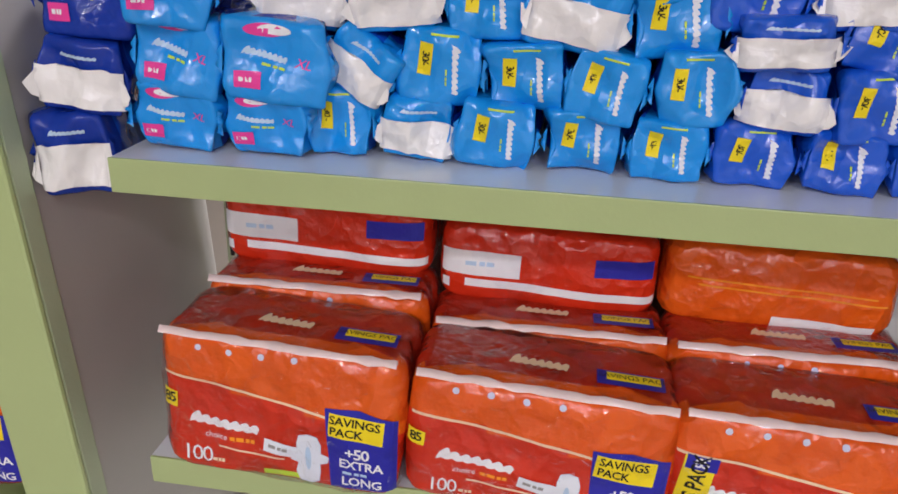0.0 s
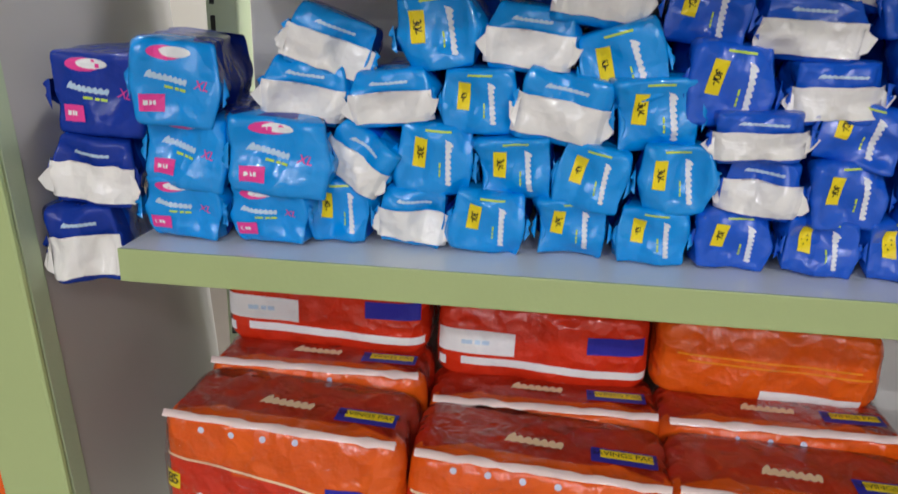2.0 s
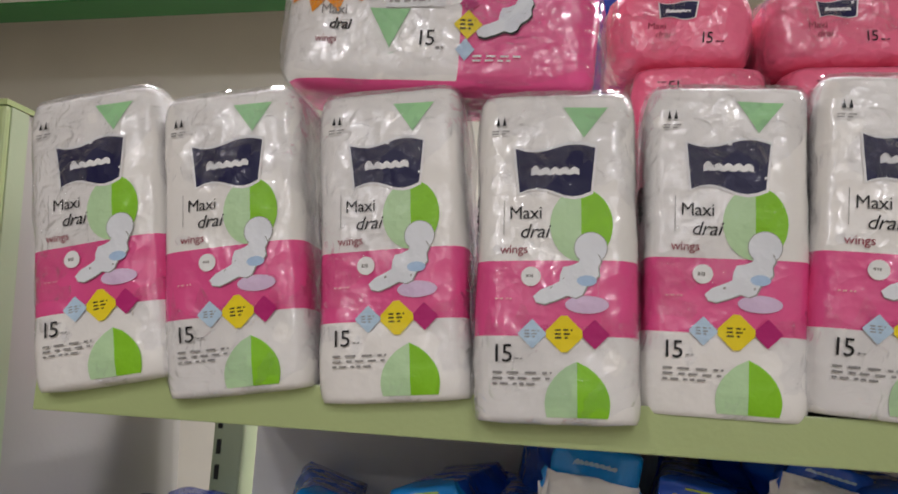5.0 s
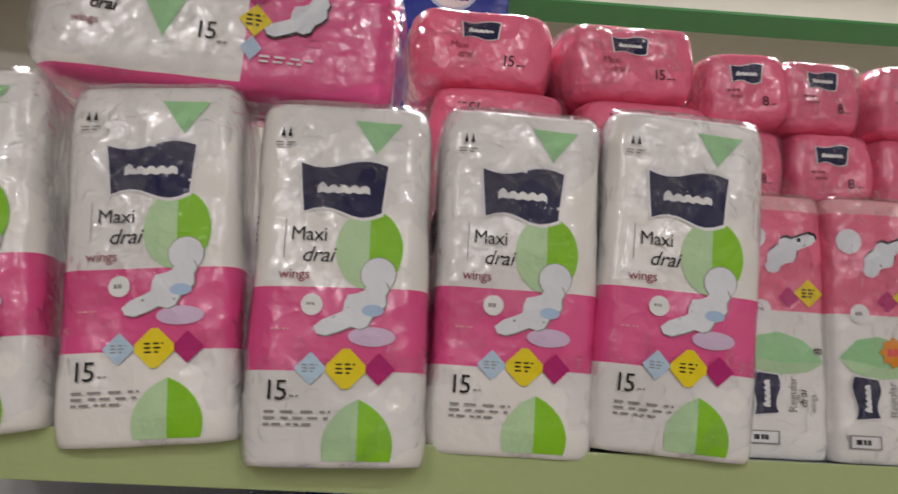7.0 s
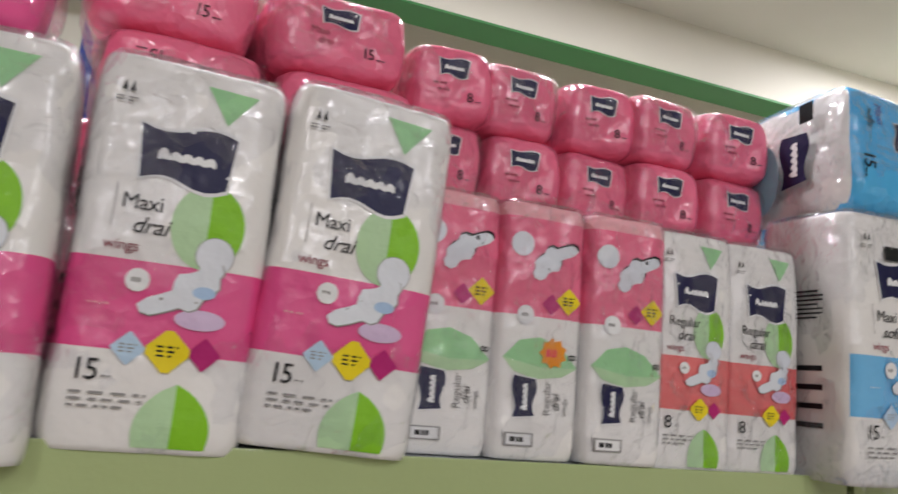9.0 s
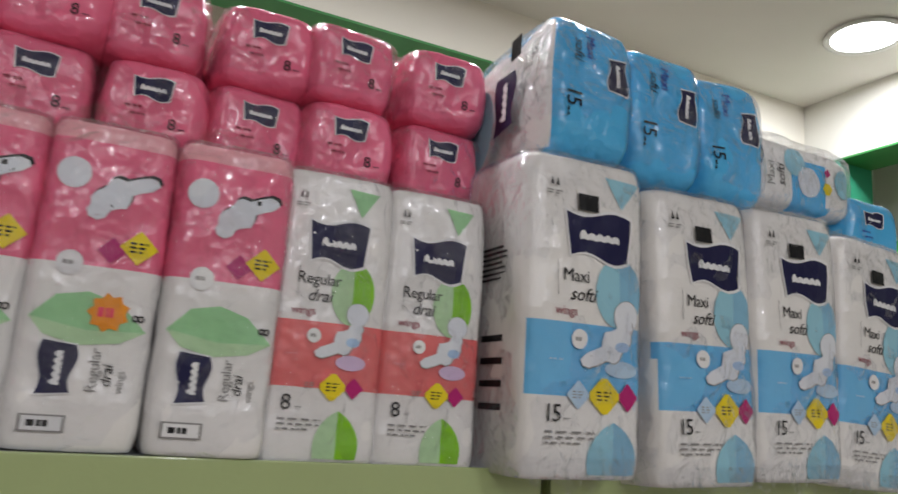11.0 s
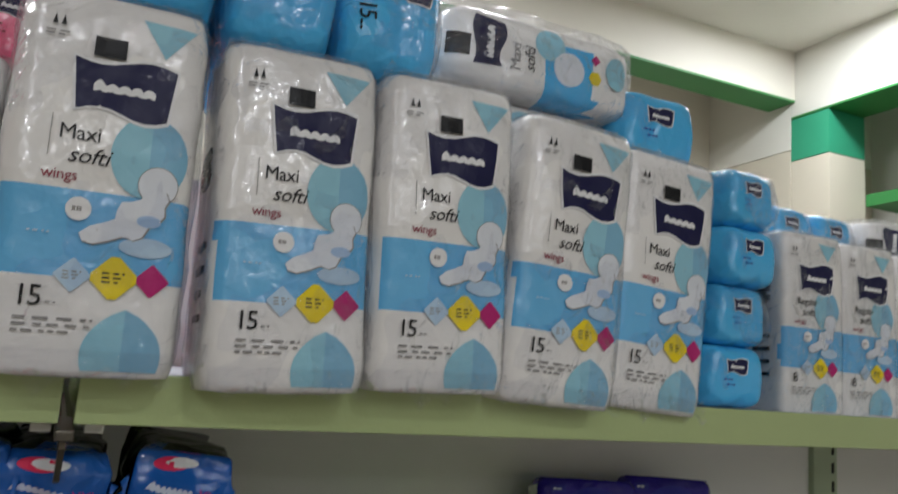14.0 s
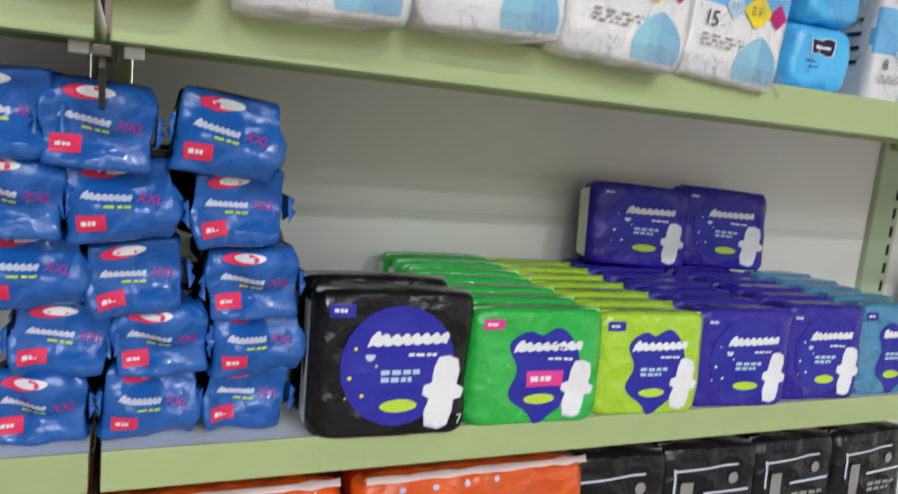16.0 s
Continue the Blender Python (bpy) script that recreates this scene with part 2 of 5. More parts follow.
class Bag:
    """A stuffed film pack: width, depth, height; rounded like a superellipse and crinkled by noise. Front looks to -y, base at z = 0."""

    def __init__(self, w, d, h, e=5.0, ez=7.0, amp=0.0015, freq=22.0, seed=0, low=0.0, lowfreq=9.0, hexa=0.0, ridge=0.0, belly=0.0, fold=0.0):
        self.w, self.d, self.h, self.e, self.ez = w, d, h, e, ez
        self.amp, self.freq, self.seed, self.low, self.lowfreq, self.belly, self.hexa, self.ridge = amp, freq, seed, low, lowfreq, belly, hexa, ridge
        self.fold = fold

    def s(self, z):
        t = min(1.0, abs(2 * z / self.h - 1))
        return max(0.0, 1 - t**self.ez) ** (1 / self.ez)

    def sx(self, z):
        """How wide the bag is at z; hexa draws its top and foot in."""
        return self.s(z) * (1 - self.hexa * abs(2 * z / self.h - 1))

    def n(self, x, y, z):
        k = self.seed * 7.31
        v = self.amp * (noise.noise((x * self.freq + k, y * self.freq, z * self.freq)) + 0.7 * abs(noise.noise((x * self.freq * 2.1, y * self.freq * 2.1 + k, z * self.freq * 2.1))))
        if self.ridge:
            q = self.freq * 1.3
            v += self.ridge * (0.35 - abs(noise.noise((x * q - k, y * q, z * q + k))) - 0.5 * abs(noise.noise((x * q * 0.5 + k, y * q * 0.5, z * q * 0.5))))
        if self.fold:
            # sharp folds that run slantwise from the corners
            for m in range(3):
                a = k * 1.7 + m * 2.2
                u = (x * math.cos(a) + (z - self.h / 2) * math.sin(a)) / self.h * 1.3 + 0.37 * m + k
                v -= self.fold * (0.5 - abs(u - math.floor(u) - 0.5)) * (1.0 - 0.25 * m)
        if self.low:
            v += self.low * noise.noise((x * self.lowfreq, y * self.lowfreq + k, z * self.lowfreq - k))
        return v

    def front(self, x, z):
        """y of the front at x, z."""
        s = max(self.s(z), 0.05)
        hx = self.w / 2 * max(self.sx(z), 0.05)
        u = min(0.985, abs(x) / hx)
        y = -(self.d / 2 * s) * (1 - u**self.e) ** (1 / self.e) * (1 + self.belly * math.sin(math.pi * z / self.h))
        return y - self.n(x, -self.d / 2, z)

    def mesh(self, nx=10, ny=8, nz=16, cuts=(), index=None):
        """The bag as a bmesh; index(x, y, z) gives the material slot of a face."""
        bm = bmesh.new()
        zs = sorted({*(self.h * (0.5 - 0.5 * math.cos(math.pi * (0.09 + 0.82 * i / nz))) for i in range(nz + 1)), *(c * self.h for c in cuts)})
        ring = [(-1 + 2 * i / nx, -1) for i in range(nx)] + [(1, -1 + 2 * i / ny) for i in range(ny)] + [(1 - 2 * i / nx, 1) for i in range(nx)] + [(-1, 1 - 2 * i / ny) for i in range(ny)]
        rows = []
        lo, hi = zs[0], zs[-1]
        for z in zs:
            s = self.s(z)
            row = []
            for a, b in ring:
                r = 1 / (abs(a) ** self.e + abs(b) ** self.e) ** (1 / self.e)
                x, y = a * r * self.w / 2 * self.sx(z), b * r * self.d / 2 * s * (1 + self.belly * math.sin(math.pi * z / self.h))
                k = self.n(x, -self.d / 2 if b == -1 else y, z)
                nxw, nyw = (abs(a) ** (self.e - 1)), (abs(b) ** (self.e - 1))
                q = max(nxw + nyw, 1e-6)
                x += k * nxw / q * (1 if a > 0 else -1)
                y += k * nyw / q * (1 if b > 0 else -1)
                row.append(bm.verts.new((x, y, (z - lo) * self.h / (hi - lo))))
            rows.append(row)
        m = len(ring)
        for r0, r1 in zip(rows, rows[1:]):
            for i in range(m):
                bm.faces.new((r0[i], r0[(i + 1) % m], r1[(i + 1) % m], r1[i]))
        for row, flip in ((rows[0], True), (rows[-1], False)):
            mid = bm.verts.new((sum(v.co.x for v in row) / m, sum(v.co.y for v in row) / m, row[0].co.z))
            # an inner ring rounds the end
            inner = [bm.verts.new((v.co.x * 0.6, v.co.y * 0.6, v.co.z + (-0.0015 if flip else 0.0015))) for v in row]
            mid.co.z = inner[0].co.z
            for i in range(m):
                j = (i + 1) % m
                a = (row[i], row[j], inner[j], inner[i])
                bm.faces.new(a[::-1] if flip else a)
                c = (inner[i], inner[j], mid)
                bm.faces.new(c[::-1] if flip else c)
        if index:
            for f in bm.faces:
                f.material_index = index(*f.calc_center_median())
        return bm

    def zmap(self, z):
        zs0 = self.h * (0.5 - 0.5 * math.cos(math.pi * 0.09))
        return zs0 + (self.h - 2 * zs0) * z / self.h

    def wrap(self, bm, lift=0.0004, step=0.0032):
        """Lays a flat drawing (x, z at y = 0) on the front of the bag."""
        for axis, size in ((0, self.w), (2, self.h)):
            no = Vector((1, 0, 0)) if axis == 0 else Vector((0, 0, 1))
            k = int(size / step)
            for i in range(-k, k + 1):
                co = no * (i * step)
                vals = [v.co[axis] for v in bm.verts]
                if vals and min(vals) < i * step < max(vals):
                    bmesh.ops.bisect_plane(bm, geom=bm.verts[:] + bm.edges[:] + bm.faces[:], plane_co=co, plane_no=no)
        for v in bm.verts:
            v.co.y = self.front(v.co.x, self.zmap(v.co.z)) - lift
        return bm


def poly(points, bm=None):
    """A flat polygon in x, z."""
    bm = bm or bmesh.new()
    bm.faces.new([bm.verts.new((x, 0, z)) for x, z in points])
    return bm


def rect(cx, cz, w, h, turn=0.0, bm=None):
    c, s = math.cos(radians(turn)), math.sin(radians(turn))
    return poly([(cx + a * w / 2 * c - b * h / 2 * s, cz + a * w / 2 * s + b * h / 2 * c) for a, b in ((-1, -1), (1, -1), (1, 1), (-1, 1))], bm)


def disc(cx, cz, rx, rz=None, n=22, a0=0.0, a1=360.0, bm=None):
    rz = rz or rx
    full = a1 - a0 >= 360
    k = n if full else n + 1
    return poly([(cx + rx * math.cos(radians(a0 + (a1 - a0) * i / n)), cz + rz * math.sin(radians(a0 + (a1 - a0) * i / n))) for i in range(k)], bm)


def flag(cx, cz, w, h, turn=0.0, grow=0.0, bm=None):
    """A waving flag with drawn-in sides."""
    top = [(-0.5 + i / 8, 0.5 - 0.08 * math.sin(i / 8 * 2 * math.pi) - 0.03) for i in range(9)]
    low = [(0.44 - 0.88 * i / 8, -0.42 + 0.09 * math.sin((1 - i / 8) * 2 * math.pi)) for i in range(9)]
    c, s = math.cos(radians(turn)), math.sin(radians(turn))
    pts = [(x * (w + grow), z * (h + grow)) for x, z in top + low]
    return poly([(cx + x * c - z * s, cz + x * s + z * c) for x, z in reversed(pts)], bm)


def spot(bm, pts, cx, cz, size, turn=0.0):
    """A small drawing scaled and set at a place."""
    c, s = math.cos(radians(turn)), math.sin(radians(turn))
    return poly([(cx + size * (x * c - z * s), cz + size * (x * s + z * c)) for x, z in pts], bm)


PAD = [(-1, -0.34), (-0.92, -0.5), (-0.7, -0.55), (-0.4, -0.45), (-0.1, -0.32), (0.12, -0.38), (0.3, -0.3), (0.42, -0.06), (0.62, 0.08), (0.74, 0.24), (0.72, 0.46), (0.8, 0.62), (0.72, 0.8), (0.5, 0.88),
       (0.3, 0.78), (0.2, 0.58), (0.02, 0.5), (-0.2, 0.46), (-0.28, 0.26), (-0.3, 0.06), (-0.5, -0.04), (-0.8, -0.16)]
PAD_UP = [(-0.3, -1), (0.1, -1.05), (0.34, -0.9), (0.4, -0.5), (0.38, -0.2), (0.62, -0.12), (0.66, 0.12), (0.4, 0.24), (0.42, 0.6), (0.3, 0.92), (0.0, 1.0), (-0.28, 0.92), (-0.36, 0.6), (-0.34, 0.2), (-0.56, 0.1), (-0.56, -0.14), (-0.34, -0.24), (-0.42, -0.6)]


def lettering(text, cx, cz, height, bold=False, shear=0.0, turn=0.0, squeeze=1.0):
    """Flat letters in x, z, centred, their capitals about height tall."""
    cu = bpy.data.curves.new("letters", "FONT")
    cu.body, cu.size, cu.shear, cu.align_x, cu.align_y = text, height * 1.4, shear, "CENTER", "CENTER"
    cu.resolution_u = 2
    cu.space_character = 0.82 if text.strip("0123456789+/-") == "" else 0.95
    cu.offset = 0.03 * height if bold else 0.0
    ob = bpy.data.objects.new("letters", cu)
    me = ob.to_mesh()
    bm = bmesh.new()
    bm.from_mesh(me)
    ob.to_mesh_clear()
    bpy.data.objects.remove(ob)
    bpy.data.curves.remove(cu)
    c, s = math.cos(radians(turn)), math.sin(radians(turn))
    for v in bm.verts:
        x, z = v.co.x * squeeze, v.co.y
        v.co = (cx + x * c - z * s, 0, cz + x * s + z * c)
    return bm


def bars(cx, cz, w, h, n, rows=1, gap=0.35, bm=None, turn=0.0, rnd=None):
    """Unreadable print: short bars in rows."""
    bm = bm or bmesh.new()
    c, s = math.cos(radians(turn)), math.sin(radians(turn))
    rnd = rnd or random.Random(n * 31 + rows)
    for r in range(rows):
        x = -w / 2
        z = h / 2 - (r + 0.5) * h / rows
        end = w / 2 * (1 if r < rows - 1 else 0.55)
        while x < end - 0.1 * w / n:
            k = min(w / n * (0.5 + rnd.random()), end - x)
            px, pz = x + k * (1 - gap * 0.6) / 2, z
            rect(cx + px * c - pz * s, cz + px * s + pz * c, k * (1 - gap * 0.6), h / rows * (1 - gap), turn, bm)
            x += k
    return bm


def brandmark(cx, cz, w, h, turn=0.0, n=5):
    """A brand mark as one plain ribbon with wavy edges."""
    c, s = math.cos(radians(turn)), math.sin(radians(turn))
    k = n * 4
    high = [(i / k, 0.06 + 0.20 * abs(math.sin(math.pi * n * i / k)) + 0.16 * math.exp(-(((i / k) - 0.08) / 0.07) ** 2)) for i in range(k + 1)]
    low = [(i / k, -0.22 - 0.10 * abs(math.cos(math.pi * n * i / k))) for i in range(k + 1)]
    flat = [((u - 0.5 + (0.0 if n <= 5 else 0.1 * v)) * w, v * h) for u, v in low + high[::-1]]
    return poly([(cx + x * c - z * s, cz + x * s + z * c) for x, z in flat])


def print_on(root, bag, drawing):
    """Prints a list of (name, material, bmesh) on a bag, one over the other."""
    for i, (name, mat, bm, *label) in enumerate(drawing):
        part(name, bag.wrap(bm, 0.0006 + 0.00004 * i), M[mat], root, label[0] if label else "")


# ---- the room ----
ROOM = pose(4.10, 2.08, 0, 0, 0, -3)


def room(name, x0, x1, y0, y1, z0, z1, mat, label="", category="wall"):
    ob = block(name, x0, x1, y0, y1, z0, z1, mat)
    ob.matrix_basis = ROOM
    return tagged(ob, label, category, kind="structure")


room("floor", -9, 2.0, -11.0, 1.4, -0.1, 0.0, M["grout"], "brown stone floor of the shop", "floor")
room("ceiling", -9, 2.0, -11.0, 1.4, CEIL, CEIL + 0.1, M["ceiling"], "plain cream painted ceiling of the shop", "ceiling")
room("wall_north", -8.9, 0.9, 0.62, 0.74, 0, CEIL, M["wall_pale"], "pale beige painted recessed wall behind the beam", "wall")
room("wall_south", -8.9, 0.9, -10.9, -10.8, 0, CEIL, M["wall_plain"], "tan painted shop wall", "wall")
room("wall_west", -8.9, -8.8, -10.8, 0.62, 0, CEIL, M["wall_plain"], "tan painted shop wall", "wall")
room("wall_east", 0.6, 0.72, -10.8, 0.62, 0, CEIL, M["wall_white"], "white painted recessed wall of the shop", "wall")
# drop beams with green undersides
room("beam_north", -8.8, -0.002, 0.0, 0.17, 2.936, CEIL, M["wall"], "cream drop beam along the ceiling", "beam")
room("trim_north", -8.8, -0.004, -0.003, 0.173, 2.925, 2.9355, M["green"], "green painted underside of the drop beam", "trim")
room("pier_east", 0.0, 0.6, 0.03, 0.618, 2.68, CEIL, M["wall_white"], "white painted corner pier", "wall")
room("pier_east_foot", 0.0, 0.6, 0.03, 0.618, 0, 2.676, M["wall_tile"], "beige painted foot of the corner pier", "wall")
room("column", 0.004, 0.25, -0.20, 0.026, 0, 2.615, M["wall_tile"], "beige painted column at the corner", "column")
room("column_head", 0.002, 0.252, -0.20, 0.026, 2.619, 2.838, M["teal"], "green painted head of the column", "column")
room("beam_east", 0.0, 0.25, -10.7, 0.026, 2.853, CEIL, M["wall_white"], "white drop beam along the ceiling", "beam")
room("trim_east", -0.003, 0.253, -10.7, 0.022, 2.841, 2.851, M["green"], "green painted underside of the drop beam", "trim")
room("trim_shelf", 0.25, 0.6, -10.7, -0.204, 2.38, 2.44, M["green"], "green painted ledge in the recess", "trim")


def ceiling_lamp(x, y):
    root = empty("ceiling_lamp", pose(x, y, CEIL), "round white flush LED panel lamp in the ceiling", "lamp", "ceiling lamps")
    bm = bmesh.new()
    prof = [(0.135, 0.0), (0.165, -0.004), (0.17, -0.014), (0.155, -0.018), (0.14, -0.012)]
    n = 40
    rings = [[bm.verts.new((r * math.cos(2 * math.pi * i / n), r * math.sin(2 * math.pi * i / n), z)) for i in range(n)] for r, z in prof]
    for a, b in zip(rings, rings[1:]):
        for i in range(n):
            bm.faces.new((a[i], a[(i + 1) % n], b[(i + 1) % n], b[i]))
    part("lamp_rim", bm, M["white_clip"], root, "white plastic rim", True)
    bm = bmesh.new()
    bmesh.ops.create_circle(bm, cap_ends=True, segments=40, radius=0.141)
    bmesh.ops.transform(bm, matrix=pose(0, 0, -0.011, 180), verts=bm.verts)
    part("diffuser", bm, M["lamp"], root, "glowing white diffuser")
    la = bpy.data.lights.new("lamp_light", "AREA")
    la.shape, la.size, la.energy, la.color = "DISK", 0.27, LAMP_W, (1.0, 0.97, 0.945)
    lo = new("lamp_light", la)
    lo.matrix_basis = pose(0, 0, -0.02)
    lo.parent = root
    return root


for x, y in LAMPS:
    ceiling_lamp(x, y)

# ---- the shelving ----
BACK = 0.262
ORANGE_Z, BLUE_Z, TOP_Z, TOP_Y = 0.88, 1.15, 1.42, -0.075


def shelf_board(name, x0, x1, y0, z, label):
    """A folded sheet-steel shelf: tray with a front lip, side folds and a turned-under edge."""
    root = empty(name, pose((x0 + x1) / 2, y0, z), label, "shelf", "shelf boards")
    w = (x1 - x0) / 2 - 0.0015
    lip = 0.026
    bm = bmesh.new()
    box(bm, -w, w, 0.003, BACK - y0 - 0.006, -0.003, 0.0)
    part("tray", bm, M["shelf_top"], root, "pale bluish white enamelled tray")
    bm = box(bmesh.new(), -w, w, 0.0, 0.0028, -lip, 0.0008, 0.0009)
    part("front_lip", bm, M["shelf"], root, "pale green enamelled front lip")
    bm = box(bmesh.new(), -w, w, 0.003, 0.022, -lip, -lip + 0.0015)
    part("turned_edge", bm, M["shelf"], root)
    for sx in (-1, 1):
        a, b = sorted((sx * w, sx * (w - 0.0015)))
        part("side_fold", box(bmesh.new(), a, b, 0.003, BACK - y0 - 0.006, -lip + 0.002, -0.0032), M["shelf"], root)
    part("stiffener", box(bmesh.new(), -w + 0.01, w - 0.01, 0.11, 0.15, -0.016, -0.0032, 0.002), M["shelf"], root)
    part("rear_fold", box(bmesh.new(), -w + 0.004, w - 0.004, 0.20, 0.203, -0.020, -0.0032), M["shelf"], root)
    return root


BAYS = [(0.0, 0.9), (0.9, 1.885), (1.885, 2.8)]
for i, (x0, x1) in enumerate(BAYS):
    a, b = x0 + (0.002 if i else 0.0), x1 - 0.002
    shelf_board("shelf_board", a, b, TOP_Y, TOP_Z, "pale green steel shelf board holding upright pad packs")
    shelf_board("shelf_board", a, b, 0.0, BLUE_Z, "pale green steel shelf board with a bluish tray")
    shelf_board("shelf_board", a, b, 0.0, ORANGE_Z, "pale green steel shelf board with orange packs")
    # base deck close to the floor
    shelf_board("shelf_board", a, b, -0.04, 0.30, "pale green steel base shelf board")


def upright(x, right=0.016, slot=-0.009):
    root = empty("upright_post", pose(x, BACK, 0), "pale green slotted steel upright post", "post", "upright posts")
    part("post", box(bmesh.new(), -0.016, right, -0.012, 0.028, 0.002, 1.60, 0.002), M["upright"], root)
    for k in range(28):
        z = 0.86 + k * 0.026
        part("slot", box(bmesh.new(), slot - 0.0025, slot + 0.0025, -0.0127, -0.011, z, z + 0.015), M["dark"], root)
    return root


for x in (-0.002, 0.9, 1.885, 2.8):
    upright(x if x > 0 else -0.012, 0.034 if x == 1.885 else 0.016, 0.024 if x == 1.885 else -0.009)
for x0, x1 in BAYS:
    # the split at 1.279 shapes the shelf's shadow line as a joint
    for k, (z0, z1) in enumerate(((0.30, 0.93), (0.9302, 1.279), (1.2792, 1.60))):
        tagged(block("back_panel", x0 + 0.017, x1 - 0.017, BACK - 0.004, BACK, z0, z1, M["back"]), "cream enamelled steel back panel of the shelving", "panel", "back panels")
    tagged(block("shelf_plinth", x0 + 0.003, x1 - 0.003, -0.035, BACK, 0, 0.26, M["shelf"], bevel=0.002), "pale green steel plinth under the shelving", "plinth", "shelf plinths")


def shelf_bracket(x, z, y0):
    """A dark steel bracket under a board, with its white end clips."""
    root = empty("shelf_bracket", pose(x, 0, z), "dark steel shelf bracket with white plastic clips", "bracket", "shelf brackets")
    bm = poly([(BACK - 0.014, 0.0), (BACK - 0.014, -0.085), (BACK - 0.03, -0.085), (y0 + 0.02, -0.028), (y0 + 0.005, -0.010), (y0 + 0.005, 0.0)])
    for v in bm.verts:
        v.co = (-0.0015, v.co.x, v.co.z)
    r = bmesh.ops.extrude_face_region(bm, geom=bm.faces[:])
    bmesh.ops.translate(bm, vec=(0.003, 0, 0), verts=[g for g in r["geom"] if isinstance(g, bmesh.types.BMVert)])
    bmesh.ops.recalc_face_normals(bm, faces=bm.faces[:])
    part("blade", bm, M["bracket"], root)
    return root


for x in (0.9,):
    for z, y0 in ((TOP_Z - 0.029, TOP_Y), (BLUE_Z - 0.029, 0.0), (ORANGE_Z - 0.029, 0.0)):
        shelf_bracket(x, z, y0)
for x in (0.889, 0.9145):
    tagged(block("shelf_clip", x - 0.005, x + 0.005, -0.053, -0.047, TOP_Z - 0.0325, TOP_Z - 0.0265, M["white_clip"], bevel=0.001), "small white plastic clip under the shelf board", "clip", "shelf clips")
# bright bracket end between the two top boards
tagged(block("joint_bracket", 0.8955, 0.9045, -0.082, 0.0, TOP_Z - 0.034, TOP_Z - 0.0285, M["bracket"], bevel=0.001), "dark steel bracket nose at the joint of two boards", "bracket")

# end panel at the start of the row
endp = empty("end_panel", pose(-0.002, -0.017, 0.004, 0, -3.4, 0), "pale green steel end panel of the shelving, leaning outwards", "panel")
part("front_edge", box(bmesh.new(), -0.062, 0.0, 0.0, 0.006, 0.002, 1.615, 0.0028), M["shelf"], endp, "pale green front edge")
part("return_edge", box(bmesh.new(), -0.003, 0.0, 0.0062, 0.026, 0.002, 1.615, 0.001), M["upright"], endp, "grey-green return of the front edge")
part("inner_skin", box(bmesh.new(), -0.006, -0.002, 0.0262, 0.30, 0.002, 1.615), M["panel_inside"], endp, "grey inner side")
part("outer_skin", box(bmesh.new(), -0.062, -0.058, 0.0062, 0.30, 0.002, 1.615), M["shelf"], endp)
part("top_cap", box(bmesh.new(), -0.062, 0.0, 0.0, 0.30, 1.6155, 1.62), M["shelf"], endp)

# the neighbouring shelf beyond the end panel
side = shelf_board("shelf_board", -0.66, -0.145, -0.03, 0.835, "pale shelf board beyond the end panel")
for x in (-0.235, 0.235):
    part("leg", box(bmesh.new(), x - 0.01, x + 0.01, 0.03, 0.25, -0.835, -0.0035, 0.001), M["shelf"], side)


# ---- packs on the top shelf ----
RND = random.Random(11)
TALL = {}


